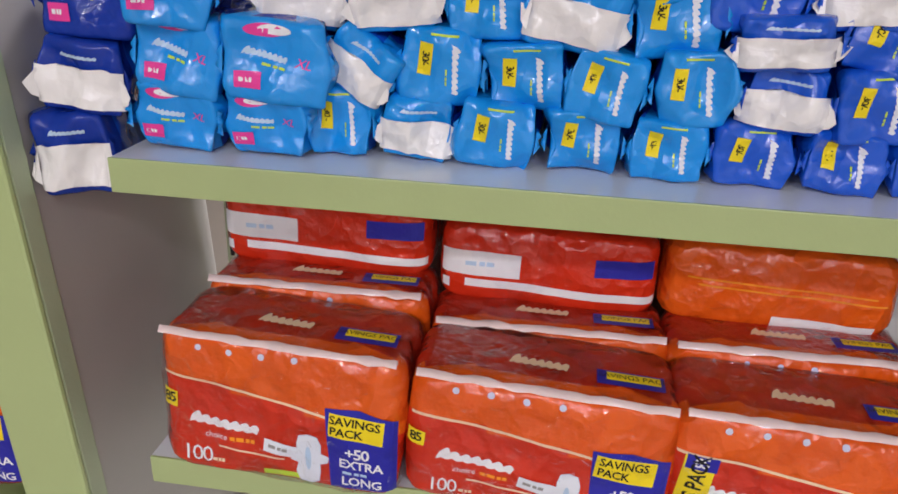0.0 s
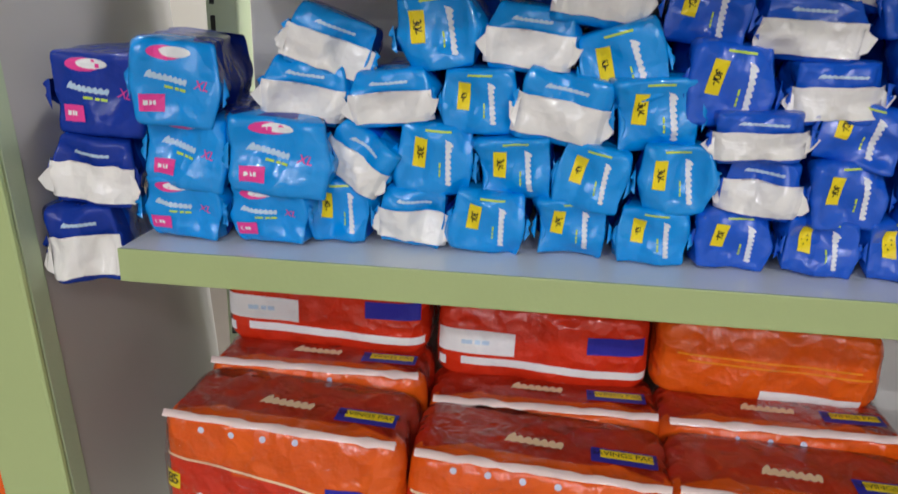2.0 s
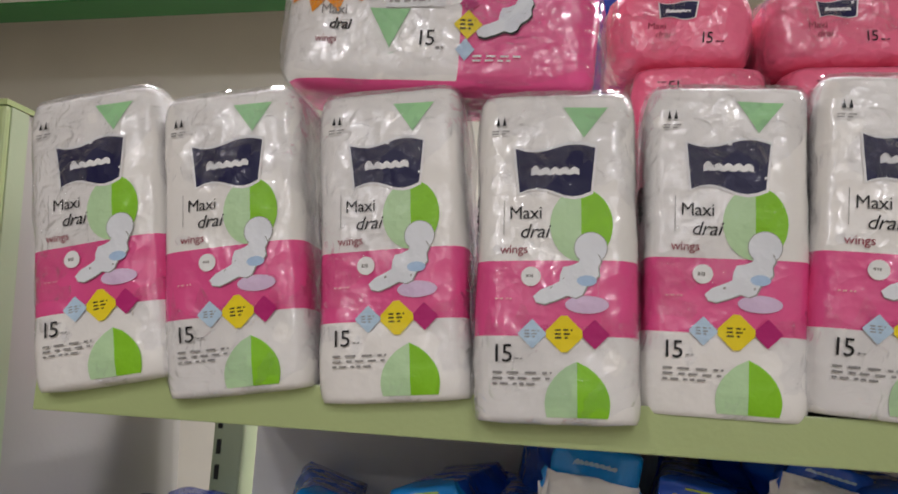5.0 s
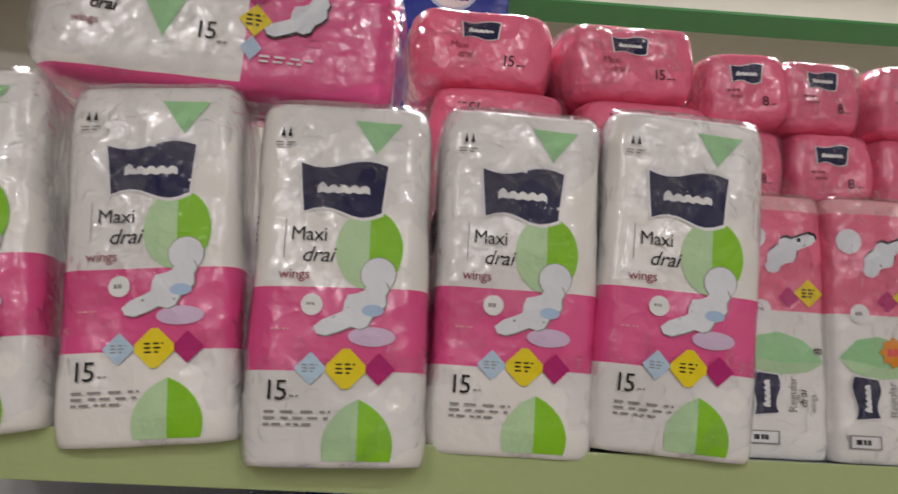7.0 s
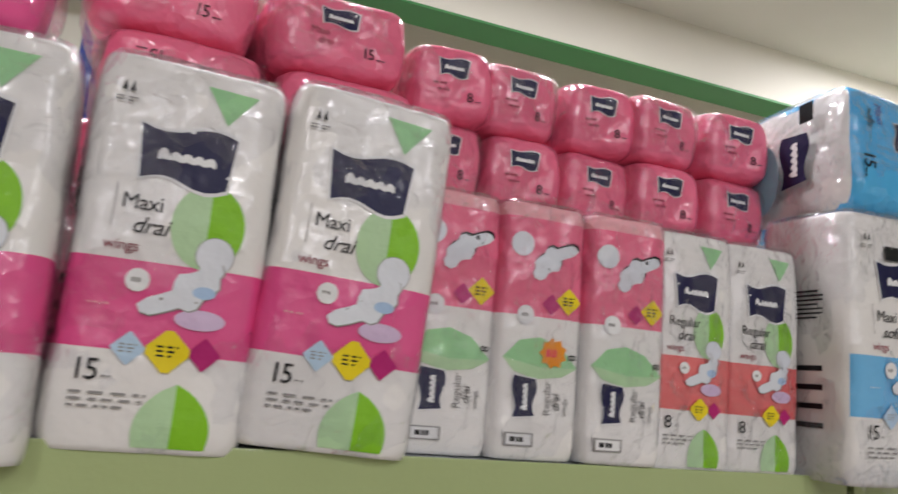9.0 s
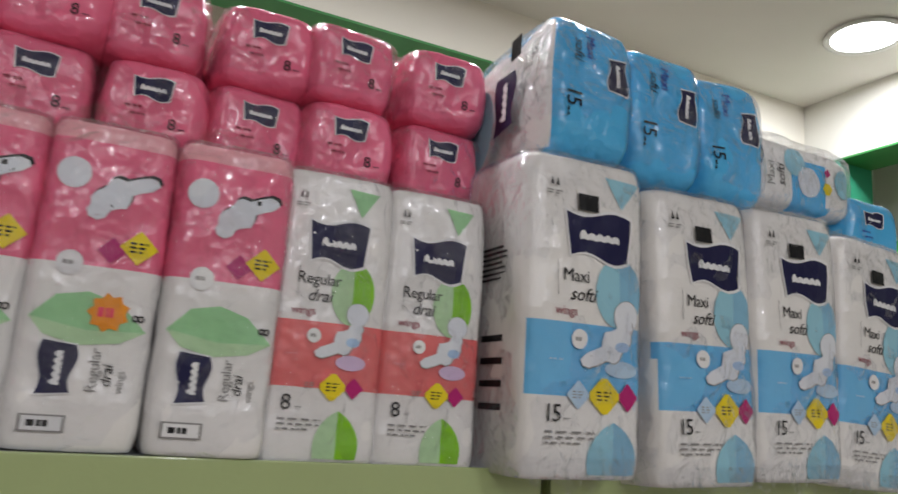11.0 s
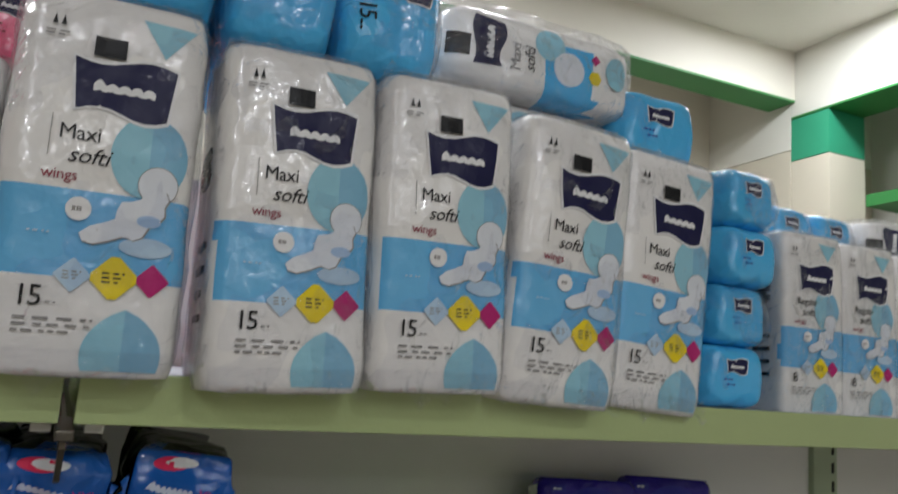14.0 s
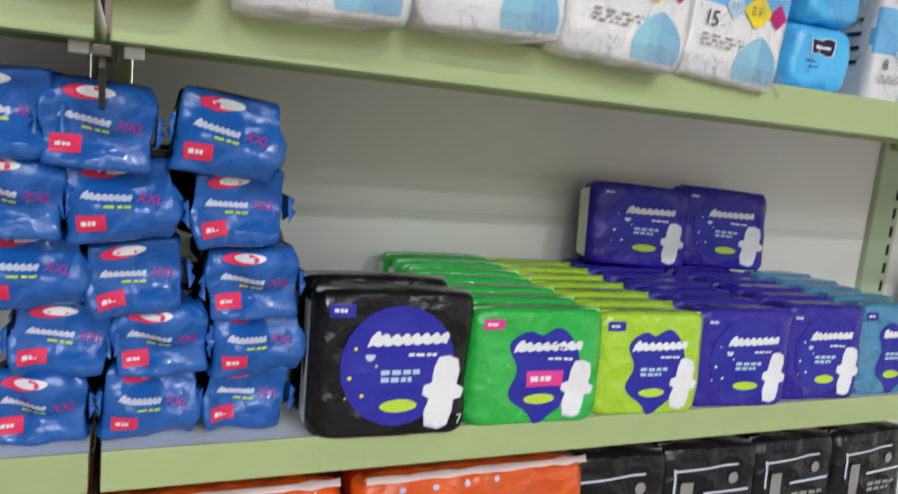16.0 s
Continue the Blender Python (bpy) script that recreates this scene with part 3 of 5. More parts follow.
def tall_pack(kind, w, d, h, seed, label):
    """An upright pad pack with its front print; kinds: drai, softi, regular, softi_small."""
    soft = kind.startswith("softi")
    band = {"drai": "pinkband", "regular": "salmon"}.get(kind, "skyband")
    root = empty("pad_pack", Matrix(), label, "pad pack", "upright packs on the top shelf")
    bag = Bag(w, d, h, e=7.5, ez=15, amp=0.0009, freq=28, seed=seed, low=0.0024, lowfreq=13, ridge=0.0012, belly=0.05)
    z0, z1 = 0.245, 0.47
    bm = bag.mesh(20, 14, 30, cuts=(0.25, 0.468), index=lambda x, y, z: 1 if z0 < z / h < z1 and abs(y) <= d and not (soft and x < -w * 0.47) else 0)
    part("bag", bm, [M["white"], M[band]], root, "", True)
    W, H = (0.094 if kind == "softi" else w), h
    D = []
    shift = 0.07 * w if kind == "softi" else 0.0
    big = kind in ("drai", "softi")
    leaf1, leaf2 = ("icedeep", "iceblue") if soft else ("leaf", "paleleaf")
    # triangle below the top edge
    D.append(("triangle_print", "iceblue" if soft else "mint", poly([(0.05 * W, 0.955 * H), (0.18 * W, 0.855 * H), (0.33 * W, 0.95 * H)])))
    # large leaf behind the pad
    D.append(("leaf_print", leaf2, poly([(0.16 * W + 0.19 * W * math.cos(a), 0.575 * H + 0.112 * H * math.sin(a)) for a in [math.pi * (0.5 + k / 16) for k in range(17)]])))
    D.append(("leaf_print", leaf1, poly([(0.16 * W + 0.19 * W * math.cos(a), 0.575 * H + 0.112 * H * math.sin(a)) for a in [math.pi * (-0.5 + k / 16) for k in range(17)]])))
    # small leaf at the foot
    rim = [(0.19 * math.sin(math.pi * 0.62 * (i / 10) ** 0.75), 0.172 - 0.158 * i / 10) for i in range(11)]
    D.append(("leaf_print", leaf2, poly([((0.13 - u) * W, v * H) for u, v in rim] + [(0.13 * W, 0.014 * H)])))
    D.append(("leaf_print", leaf1, poly([((0.13 + u) * W, v * H) for u, v in rim] + [(0.13 * W, 0.014 * H)])))
    # flag badge
    bw = 0.5 if big else 0.52
    D.append(("badge_border", "wht", flag(0.0 * W, 0.745 * H, bw * W * 1.06, 0.170 * H * 1.05)))
    D.append(("badge", "navy", flag(0.0 * W, 0.745 * H, bw * W, 0.160 * H), "navy waving badge"))
    D.append(("badge_name", "wht", brandmark(0.0, 0.747 * H, 0.30 * W, 0.046 * H, 0, 5)))
    first = "Regular" if kind in ("regular", "softi_small") else "Maxi"
    D.append(("lettering", "black", lettering(first, (-0.18 if first == "Maxi" else -0.14) * W, 0.612 * H, 0.041 * H, squeeze=0.95)))
    D.append(("lettering", "black", lettering("softi" if soft else "drai", -0.13 * W, 0.554 * H, 0.043 * H, shear=0.3)))
    D.append(("lettering", "maroon", lettering("wings", -0.25 * W, 0.500 * H, 0.028 * H)))
    D.append(("rule", "grey", rect(-0.315 * W, 0.60 * H, 0.004 * W, 0.11 * H)))
    # pad picture
    D.append(("round_print", "grey", disc(0.215 * W, 0.503 * H, 0.101 * W)))
    D.append(("round_print", "padwhite", disc(0.215 * W, 0.503 * H, 0.097 * W)))
    D.append(("shadow_print", "lilac" if not soft else "palesky", disc(0.19 * W, 0.335 * H, 0.13 * W, 0.026 * H)))
    D.append(("pad_outline", "grey", spot(None, PAD, 0.101 * W, 0.3935 * H, 0.229 * W)))
    D.append(("pad_print", "padwhite", spot(None, PAD, 0.095 * W, 0.396 * H, 0.226 * W)))
    D.append(("pad_core", "padshade", disc(0.19 * W, 0.405 * H, 0.06 * W, 0.016 * H)))
    D.append(("round_print", "wht", disc(-0.145 * W, 0.418 * H, 0.06 * W)))
    D.append(("small_print", "grey", bars(-0.145 * W, 0.418 * H, 0.06 * W, 0.018 * H, 3)))
    D.append(("drop_print", "palepink" if not soft else "palesky", bars(-0.29 * W, 0.352 * H, 0.14 * W, 0.022 * H, 5, gap=0.8)))
    # diamonds
    for nm, mat, cx, k in (("diamond_print", "palesky", -0.135, 0.085), ("diamond_print", "magenta", 0.235, 0.085), ("diamond_print", "yellow", 0.055, 0.108)):
        if kind == "regular" and mat == "palesky":
            continue
        cut = 0.18 if mat == "yellow" else 0.05
        D.append((nm, mat, poly([(cx * W + k * W * u, 0.25 * H + k * W * v) for u, v in ((-1, -cut), (-cut, -1), (cut, -1), (1, -cut), (1, cut), (cut, 1), (-cut, 1), (-1, cut))])))
    D.append(("small_print", "black", bars(0.055 * W, 0.25 * H, 0.11 * W, 0.034 * H, 2, 3, gap=0.55)))
    D.append(("small_print", "grey", bars(-0.135 * W, 0.25 * H, 0.09 * W, 0.026 * H, 2, 3, gap=0.6)))
    D.append(("lettering", "black", lettering("15" if big else "8", -0.315 * W, 0.190 * H, 0.053 * H)))
    D.append(("small_print", "grey", bars(-0.205 * W, 0.178 * H, 0.065 * W, 0.009 * H, 2, gap=0.5)))
    D.append(("small_print", "grey", bars(-0.19 * W, 0.122 * H, 0.36 * W, 0.048 * H, 5, 3, gap=0.6)))
    # care marks in the upper corner
    D.append(("small_print", "grey", bars(-0.335 * W, 0.872 * H, 0.13 * W, 0.018 * H, 2, 2, gap=0.5)))
    D.append(("care_mark", "black", poly([(-0.375 * W, 0.895 * H), (-0.35 * W, 0.895 * H), (-0.362 * W, 0.925 * H)], poly([(-0.335 * W, 0.895 * H), (-0.31 * W, 0.895 * H), (-0.322 * W, 0.925 * H)]))))
    if soft and big:
        D.append(("code_sticker", "black", rect(-0.09 * W, 0.855 * H, 0.155 * W, 0.055 * H), "black square sticker"))
    for item in D:
        for v in item[2].verts:
            v.co.x += shift
    print_on(root, bag, D)
    # side print: ingredient lines and a code block
    bm = bmesh.new()
    for k in range(7):
        r = bmesh.ops.create_cube(bm, size=1)
        bmesh.ops.transform(bm, matrix=Matrix.LocRotScale((-w / 2 * 1.006, (-0.05 + 0.0) * d, h * (0.60 + 0.017 * k)), None, (0.0016, d * (0.42 if k % 3 else 0.3), h * 0.007)), verts=r["verts"])
    for k in range(4):
        r = bmesh.ops.create_cube(bm, size=1)
        bmesh.ops.transform(bm, matrix=Matrix.LocRotScale((-w / 2 * 1.006, -0.1 * d, h * (0.20 + 0.07 * k)), None, (0.0016, d * 0.3, h * 0.02)), verts=r["verts"])
    part("side_print", bm, M["black"], root)
    # clear overwrap with its gathered top seam
    bm = wrapper(bag, seed, 0.014 if soft else 0.010, 0.011 if kind == "softi" else 0.0)
    ob = part("overwrap", bm, M["clear"], root, "clear plastic overwrap", True)
    ob.visible_shadow = False
    TALL[kind] = root
    return root


def wrapper(bag, seed, frill=0.010, skirt=0.0):
    """A loose clear film round a pack, gathered into a frill at the top."""
    big = Bag(bag.w * 1.035, bag.d * 1.05, bag.h * 1.012, e=6.0, ez=12, amp=0.0016, freq=40, seed=seed + 5, low=0.002, lowfreq=14, ridge=0.003)
    bm = big.mesh(20, 14, 26)
    n = 16
    rows = []
    for k in range(3):
        rows.append([bm.verts.new((bag.w * (-0.46 + 0.92 * i / n), 0.006 * noise.noise((i * 0.9 + seed, k * 1.3, 0)) - 0.25 * bag.d, bag.h * 1.004 + frill * k / 2 * (0.6 + 0.8 * abs(noise.noise((i * 1.7, seed, 3)))))) for i in range(n + 1)])
    for a, b in zip(rows, rows[1:]):
        for i in range(n):
            bm.faces.new((a[i], a[i + 1], b[i + 1], b[i]))
    if skirt:
        # film hanging loose below the front foot
        rows = [[bm.verts.new((bag.w * (-0.47 + 0.94 * i / n), -bag.d * (0.49 + 0.02 * k) - 0.002 - 0.004 * abs(noise.noise((i * 1.3 + seed, k * 1.1, 1))), 0.012 - k * skirt * (0.35 + 0.5 * abs(noise.noise((i * 0.7, seed + 2, 7)))))) for i in range(n + 1)] for k in range(4)]
        for a, b in zip(rows, rows[1:]):
            for i in range(n):
                bm.faces.new((a[i], b[i], b[i + 1], a[i + 1]))
    return bm


drai = [tall_pack("drai", 0.092, 0.075, 0.19, s, "white pad pack with pink band and green leaf print") for s in (1, 2)]
softi = [tall_pack("softi", 0.0885, 0.08, 0.186, s, "white pad pack with sky blue band and pale blue leaf") for s in (3, 4)]
regular = [tall_pack("regular", 0.064, 0.05, 0.155, 5, "slim white pad pack with salmon band and green leaf")]
softi_small = [tall_pack("softi_small", 0.078, 0.06, 0.157, 6, "slim white pad pack with sky blue band")]

used = set()


def place(src, m, label=""):
    """The first use moves the pack itself, later ones copy it."""
    if src.name in used:
        src = copy_thing(src, m)
    else:
        used.add(src.name)
        src.matrix_basis = m
    if label:
        src["label"] = label
    return src


# x and y of the front's middle, height over the board, turn, lean back, lean sideways
ROW = [(drai[0], 0.055, -0.090, -0.006, 3, -3, -11), (drai[1], 0.143, -0.090, -0.006, 2, -3, -8.5), (drai[0], 0.238, -0.088, -0.005, 0, -3, -5.5), (drai[1], 0.332, -0.100, -0.010, 0, -4, -2),
       (drai[0], 0.424, -0.078, -0.0035, 0, 0, 0.5), (drai[1], 0.511, -0.083, 0.001, -3, 0, 3),
       (softi[0], 0.900, -0.110, -0.001, -2, 0, -1), (softi[1], 1.000, -0.112, -0.003, -2, -2, -2), (softi[0], 1.091, -0.108, 0.001, -2, 0, -1.5), (softi[1], 1.179, -0.102, -0.003, -2, 0, 3), (softi[0], 1.271, -0.086, -0.004, -2, 0, 4),
       (regular[0], 0.757, -0.072, 0, -4, -1, 0), (regular[0], 0.818, -0.074, 0, -4, -1, 0),
       (softi_small[0], 1.482, -0.052, 0, -3, 0, 0), (softi_small[0], 1.562, -0.050, 0, -3, 0, 0), (softi_small[0], 1.646, -0.046, 0, -3, 0, 0), (softi_small[0], 1.73, -0.044, 0, -3, 0, 0)]
DEPTH = {drai[0].name: 0.075, drai[1].name: 0.075, softi[0].name: 0.08, softi[1].name: 0.08, regular[0].name: 0.05, softi_small[0].name: 0.06}
for src, x, y, lift, turn, lean, side in ROW:
    place(src, pose(x, y, TOP_Z + lift, lean, side, turn) @ pose(0, DEPTH[src.name] / 2, 0))


def end_pack(name, w, d, h, film_mat, count, label, seed, group, e=4.0, amp=0.0016, soft=False, turned=False, side=False):
    """A pad pack lying with its short end to the front: badge, lines and count on the end."""
    root = empty(name, Matrix(), label, "pad pack", group)
    bag = Bag(w, d, h, e=8.0, ez=7.0, amp=amp, freq=24, seed=seed, low=0.006, lowfreq=16, ridge=0.003, hexa=0.06)
    if side:
        part("bag", bag.mesh(18, 10, 16, index=lambda x, y, z: 1 if x < -0.40 * w and abs(y) < 0.485 * d else 0), [M[film_mat], M["white"]], root, "", True)
        for name, mat, bm, lift in (("badge", "navy", flag(0, 0, 0.44 * h, 0.030, 90), 0.0030), ("badge_name", "wht", brandmark(0, 0, 0.28 * h, 0.012, 90), 0.0036), ("code_sticker", "black", rect(0.0, 0, 0.014, 0.016), 0.0030), ("leaf_print", "iceblue", disc(0, 0, 0.018, 0.03), 0.0028)):
            dy, dz = {"code_sticker": (-0.052, 0.80 * h), "leaf_print": (-0.005, 0.36 * h)}.get(name, (-0.040, 0.44 * h))
            for v in bm.verts:
                v.co = (-w / 2 - lift - 0.003, dy - v.co.x, dz + v.co.z)
            part(name, bm, M[mat], root)
    else:
        part("bag", bag.mesh(18, 10, 16), M[film_mat], root, "", True)
    bw, bh = (0.26, 0.22) if count == "15" else (0.34, 0.24)
    t = -90 if turned else 0
    cx, cz = (0.24 * w, 0.60 * h) if turned else (-0.02 * w, 0.66 * h)
    k = w if not turned else h
    kk = h if not turned else w
    D = [("badge_border", "wht", flag(cx, cz, bw * k * 1.08, bh * kk * 1.1, t)), ("badge", "navy", flag(cx, cz, bw * k, bh * kk, t), "navy waving badge"),
         ("badge_name", "wht", brandmark(cx, cz, bw * k * 0.66, bh * kk * 0.36, t, 5))]
    dark = "inkblue" if soft else "maroon"
    if turned:
        D += [("lettering", dark, lettering("Maxi", -0.05 * w, 0.76 * h, 0.10 * w, turn=-90)), ("lettering", "black", lettering("softi", -0.18 * w, 0.72 * h, 0.10 * w, turn=-90, shear=0.2)),
              ("lettering", "black", lettering(count, -0.24 * w, 0.36 * h, 0.16 * w, turn=-90)), ("small_print", "black", bars(-0.29 * w, 0.24 * h, 0.09 * h, 0.03 * w, 2, turn=-90))]
    else:
        D += [("small_print", dark, bars(-0.14 * w, 0.45 * h, 0.2 * w, 0.05 * h, 3, gap=0.5)), ("small_print", dark, bars(-0.1 * w, 0.37 * h, 0.18 * w, 0.05 * h, 3, gap=0.5))]
        if count == "15":
            D[-2:] = [("lettering", dark, lettering("Maxi", -0.16 * w, 0.46 * h, 0.085 * h)), ("lettering", dark, lettering("softi" if soft else "drai", -0.12 * w, 0.35 * h, 0.085 * h, shear=0.25))]
        if count:
            D += [("lettering", "black", lettering(count, 0.18 * w, 0.3 * h, 0.13 * h)), ("small_print", "black", bars(0.28 * w, 0.26 * h, 0.08 * w, 0.02 * h, 2))]
    print_on(root, bag, D)
    big = Bag(w * 1.05, d * 1.02, h * 1.02, e=6.5, ez=4.8, amp=0.002, freq=36, seed=seed + 3, low=0.003, ridge=0.005)
    ov = part("overwrap", big.mesh(20, 10, 18), M["clear"], root, "clear plastic overwrap", True)
    ov.visible_shadow = False
    return root


GP = "pink packs lying behind the upright packs"
rose15 = [end_pack("pad_pack", 0.099, 0.17, 0.0582, "rose", "15", "rose pink pad pack lying with its short end forward", s, GP) for s in (21, 22)]
rose8 = [end_pack("pad_pack", 0.0635, 0.16, 0.0555, "rose", "8", "small rose pink pad pack lying end forward", s, GP) for s in (23, 24)]
for i, (x, y) in enumerate(((0.410, 0.0), (0.513, 0.0))):
    for k in range(5):
        top = k == 4
        y1 = y + (0.0 if k != 3 else -0.004)
        m = pose(x + (0.012 if k == 3 else 0), y1 + 0.085, TOP_Z + 0.001 + 0.058 * k + (0.0575 if k == 3 else 0), 0, 180 if k == 3 else (-2 if i else 2) * top, (1.5 if i else -2) * top)
        place(rose15[(i + k) % 2], m)
for i, (x, y) in enumerate(((0.600, 0.0), (0.662, -0.001), (0.724, -0.004), (0.779, -0.016), (0.846, -0.020))):
    for k in range(5):
        place(rose8[(i + k) % 2], pose(x + (RND.uniform(-1, 1) * 0.003 if k > 2 else 0), y + 0.08, TOP_Z + 0.001 + 0.0552 * k, 0, RND.uniform(-2, 2) * (k > 3), RND.uniform(-4, 1) * (k > 2)))


def sideways_pack():
    """A pack lying on its long side: white and pink halves, price burst and code sticker."""
    w, d, h = 0.205, 0.075, 0.082
    root = empty("pad_pack", pose(0.246, -0.072 + d / 2, 1.611, 0, 1, 2), "white and pink pad pack lying on its side on other packs", "pad pack")
    bag = Bag(w, d, h, e=8, ez=9, amp=0.0012, freq=26, seed=31, low=0.0025, ridge=0.0022)
    part("bag", bag.mesh(26, 8, 12, index=lambda x, y, z: 1 if x > 0.07 * w or z < 0.07 * h else 0), [M["white"], M["pinkband"]], root, "", True)
    burst = [((0.046 if i % 2 else 0.034) * math.cos(i * math.pi / 12) * 0.75 - 0.36 * w, 0.93 * h + (0.030 if i % 2 else 0.020) * math.sin(i * math.pi / 12)) for i in range(24)]
    D = [("price_burst", "sticker", poly(burst), "orange star price sticker"),
         ("badge_border", "wht", flag(-0.25 * w, 0.82 * h, 0.17 * w, 0.27 * h)), ("badge", "navy", flag(-0.25 * w, 0.82 * h, 0.16 * w, 0.25 * h), "navy waving badge"), ("badge_name", "wht", brandmark(-0.25 * w, 0.82 * h, 0.11 * w, 0.09 * h)),
         ("lettering", "grey", lettering("Maxi", -0.33 * w, 0.60 * h, 0.085 * h)), ("lettering", "black", lettering("drai", -0.31 * w, 0.48 * h, 0.085 * h, shear=0.25, bold=True)), ("lettering", "maroon", lettering("wings", -0.35 * w, 0.36 * h, 0.06 * h)),
         ("triangle_print", "mint", poly([(-0.215 * w, 0.62 * h), (-0.145 * w, 0.30 * h), (-0.085 * w, 0.62 * h)])),
         ("lettering", "black", lettering("15", -0.03 * w, 0.37 * h, 0.13 * h)), ("small_print", "grey", bars(0.02 * w, 0.30 * h, 0.035 * w, 0.03 * h, 2)),
         ("code_sticker", "wht", rect(-0.07 * w, 0.80 * h, 0.19 * w, 0.34 * h), "white barcode sticker"), ("small_print", "grey", bars(-0.07 * w, 0.80 * h, 0.17 * w, 0.28 * h, 6, 6, gap=0.45)),
         ("round_print", "wht", disc(0.075 * w, 0.86 * h, 0.038 * w)), ("small_print", "grey", bars(0.075 * w, 0.86 * h, 0.04 * w, 0.05 * h, 3)),
         ("diamond_print", "magenta", poly([(0.07 * w, 0.66 * h), (0.1 * w, 0.58 * h), (0.13 * w, 0.66 * h), (0.1 * w, 0.74 * h)])),
         ("diamond_print", "yellow", poly([(0.055 * w, 0.49 * h), (0.1 * w, 0.37 * h), (0.145 * w, 0.49 * h), (0.1 * w, 0.61 * h)])),
         ("small_print", "black", bars(0.1 * w, 0.49 * h, 0.05 * w, 0.1 * h, 2, 3, gap=0.5)),
         ("diamond_print", "palesky", poly([(0.065 * w, 0.29 * h), (0.095 * w, 0.2 * h), (0.125 * w, 0.29 * h), (0.095 * w, 0.38 * h)])),
         ("round_print", "padwhite", disc(0.27 * w, 0.82 * h, 0.045 * w)),
         ("pad_outline", "black", spot(None, PAD, 0.225 * w, 0.505 * h, 0.098 * w)), ("pad_print", "padwhite", spot(None, PAD, 0.222 * w, 0.52 * h, 0.096 * w)),
         ("small_print", "wht", bars(0.2 * w, 0.22 * h, 0.16 * w, 0.07 * h, 4, 2, gap=0.55))]
    print_on(root, bag, D)
    ov = part("overwrap", Bag(w * 1.06, d * 1.06, h * 1.04, e=5, ez=6, amp=0.002, freq=36, seed=33, low=0.003, ridge=0.005).mesh(30, 8, 16), M["clear"], root, "clear plastic overwrap", True)
    ov.visible_shadow = False


sideways_pack()


def detergent_carton():
    x0, x1, y0, y1, z0, z1 = 0.349, 0.452, 0.178, 0.255, TOP_Z + 0.0005, 1.90
    root = empty("carton", pose((x0 + x1) / 2, y0, z0), "royal blue detergent carton standing at the back", "carton")
    w = (x1 - x0) / 2
    part("box", box(bmesh.new(), -w, w, 0, y1 - y0, 0, z1 - z0, 0.0015), M["detergent"], root)
    for name, mat, bm, y in (("round_badge", "palesky", disc(-0.003, 0.40, 0.026), -0.0006), ("round_badge", "wht", disc(-0.003, 0.40, 0.023), -0.0009), ("badge_name", "inkblue", brandmark(-0.003, 0.405, 0.03, 0.011, 0, 4), -0.0012), ("badge_name", "inkblue", brandmark(-0.003, 0.388, 0.032, 0.010, 0, 5), -0.0012)):
        for v in bm.verts:
            v.co.y = y
        part(name, bm, M[mat], root)


detergent_carton()


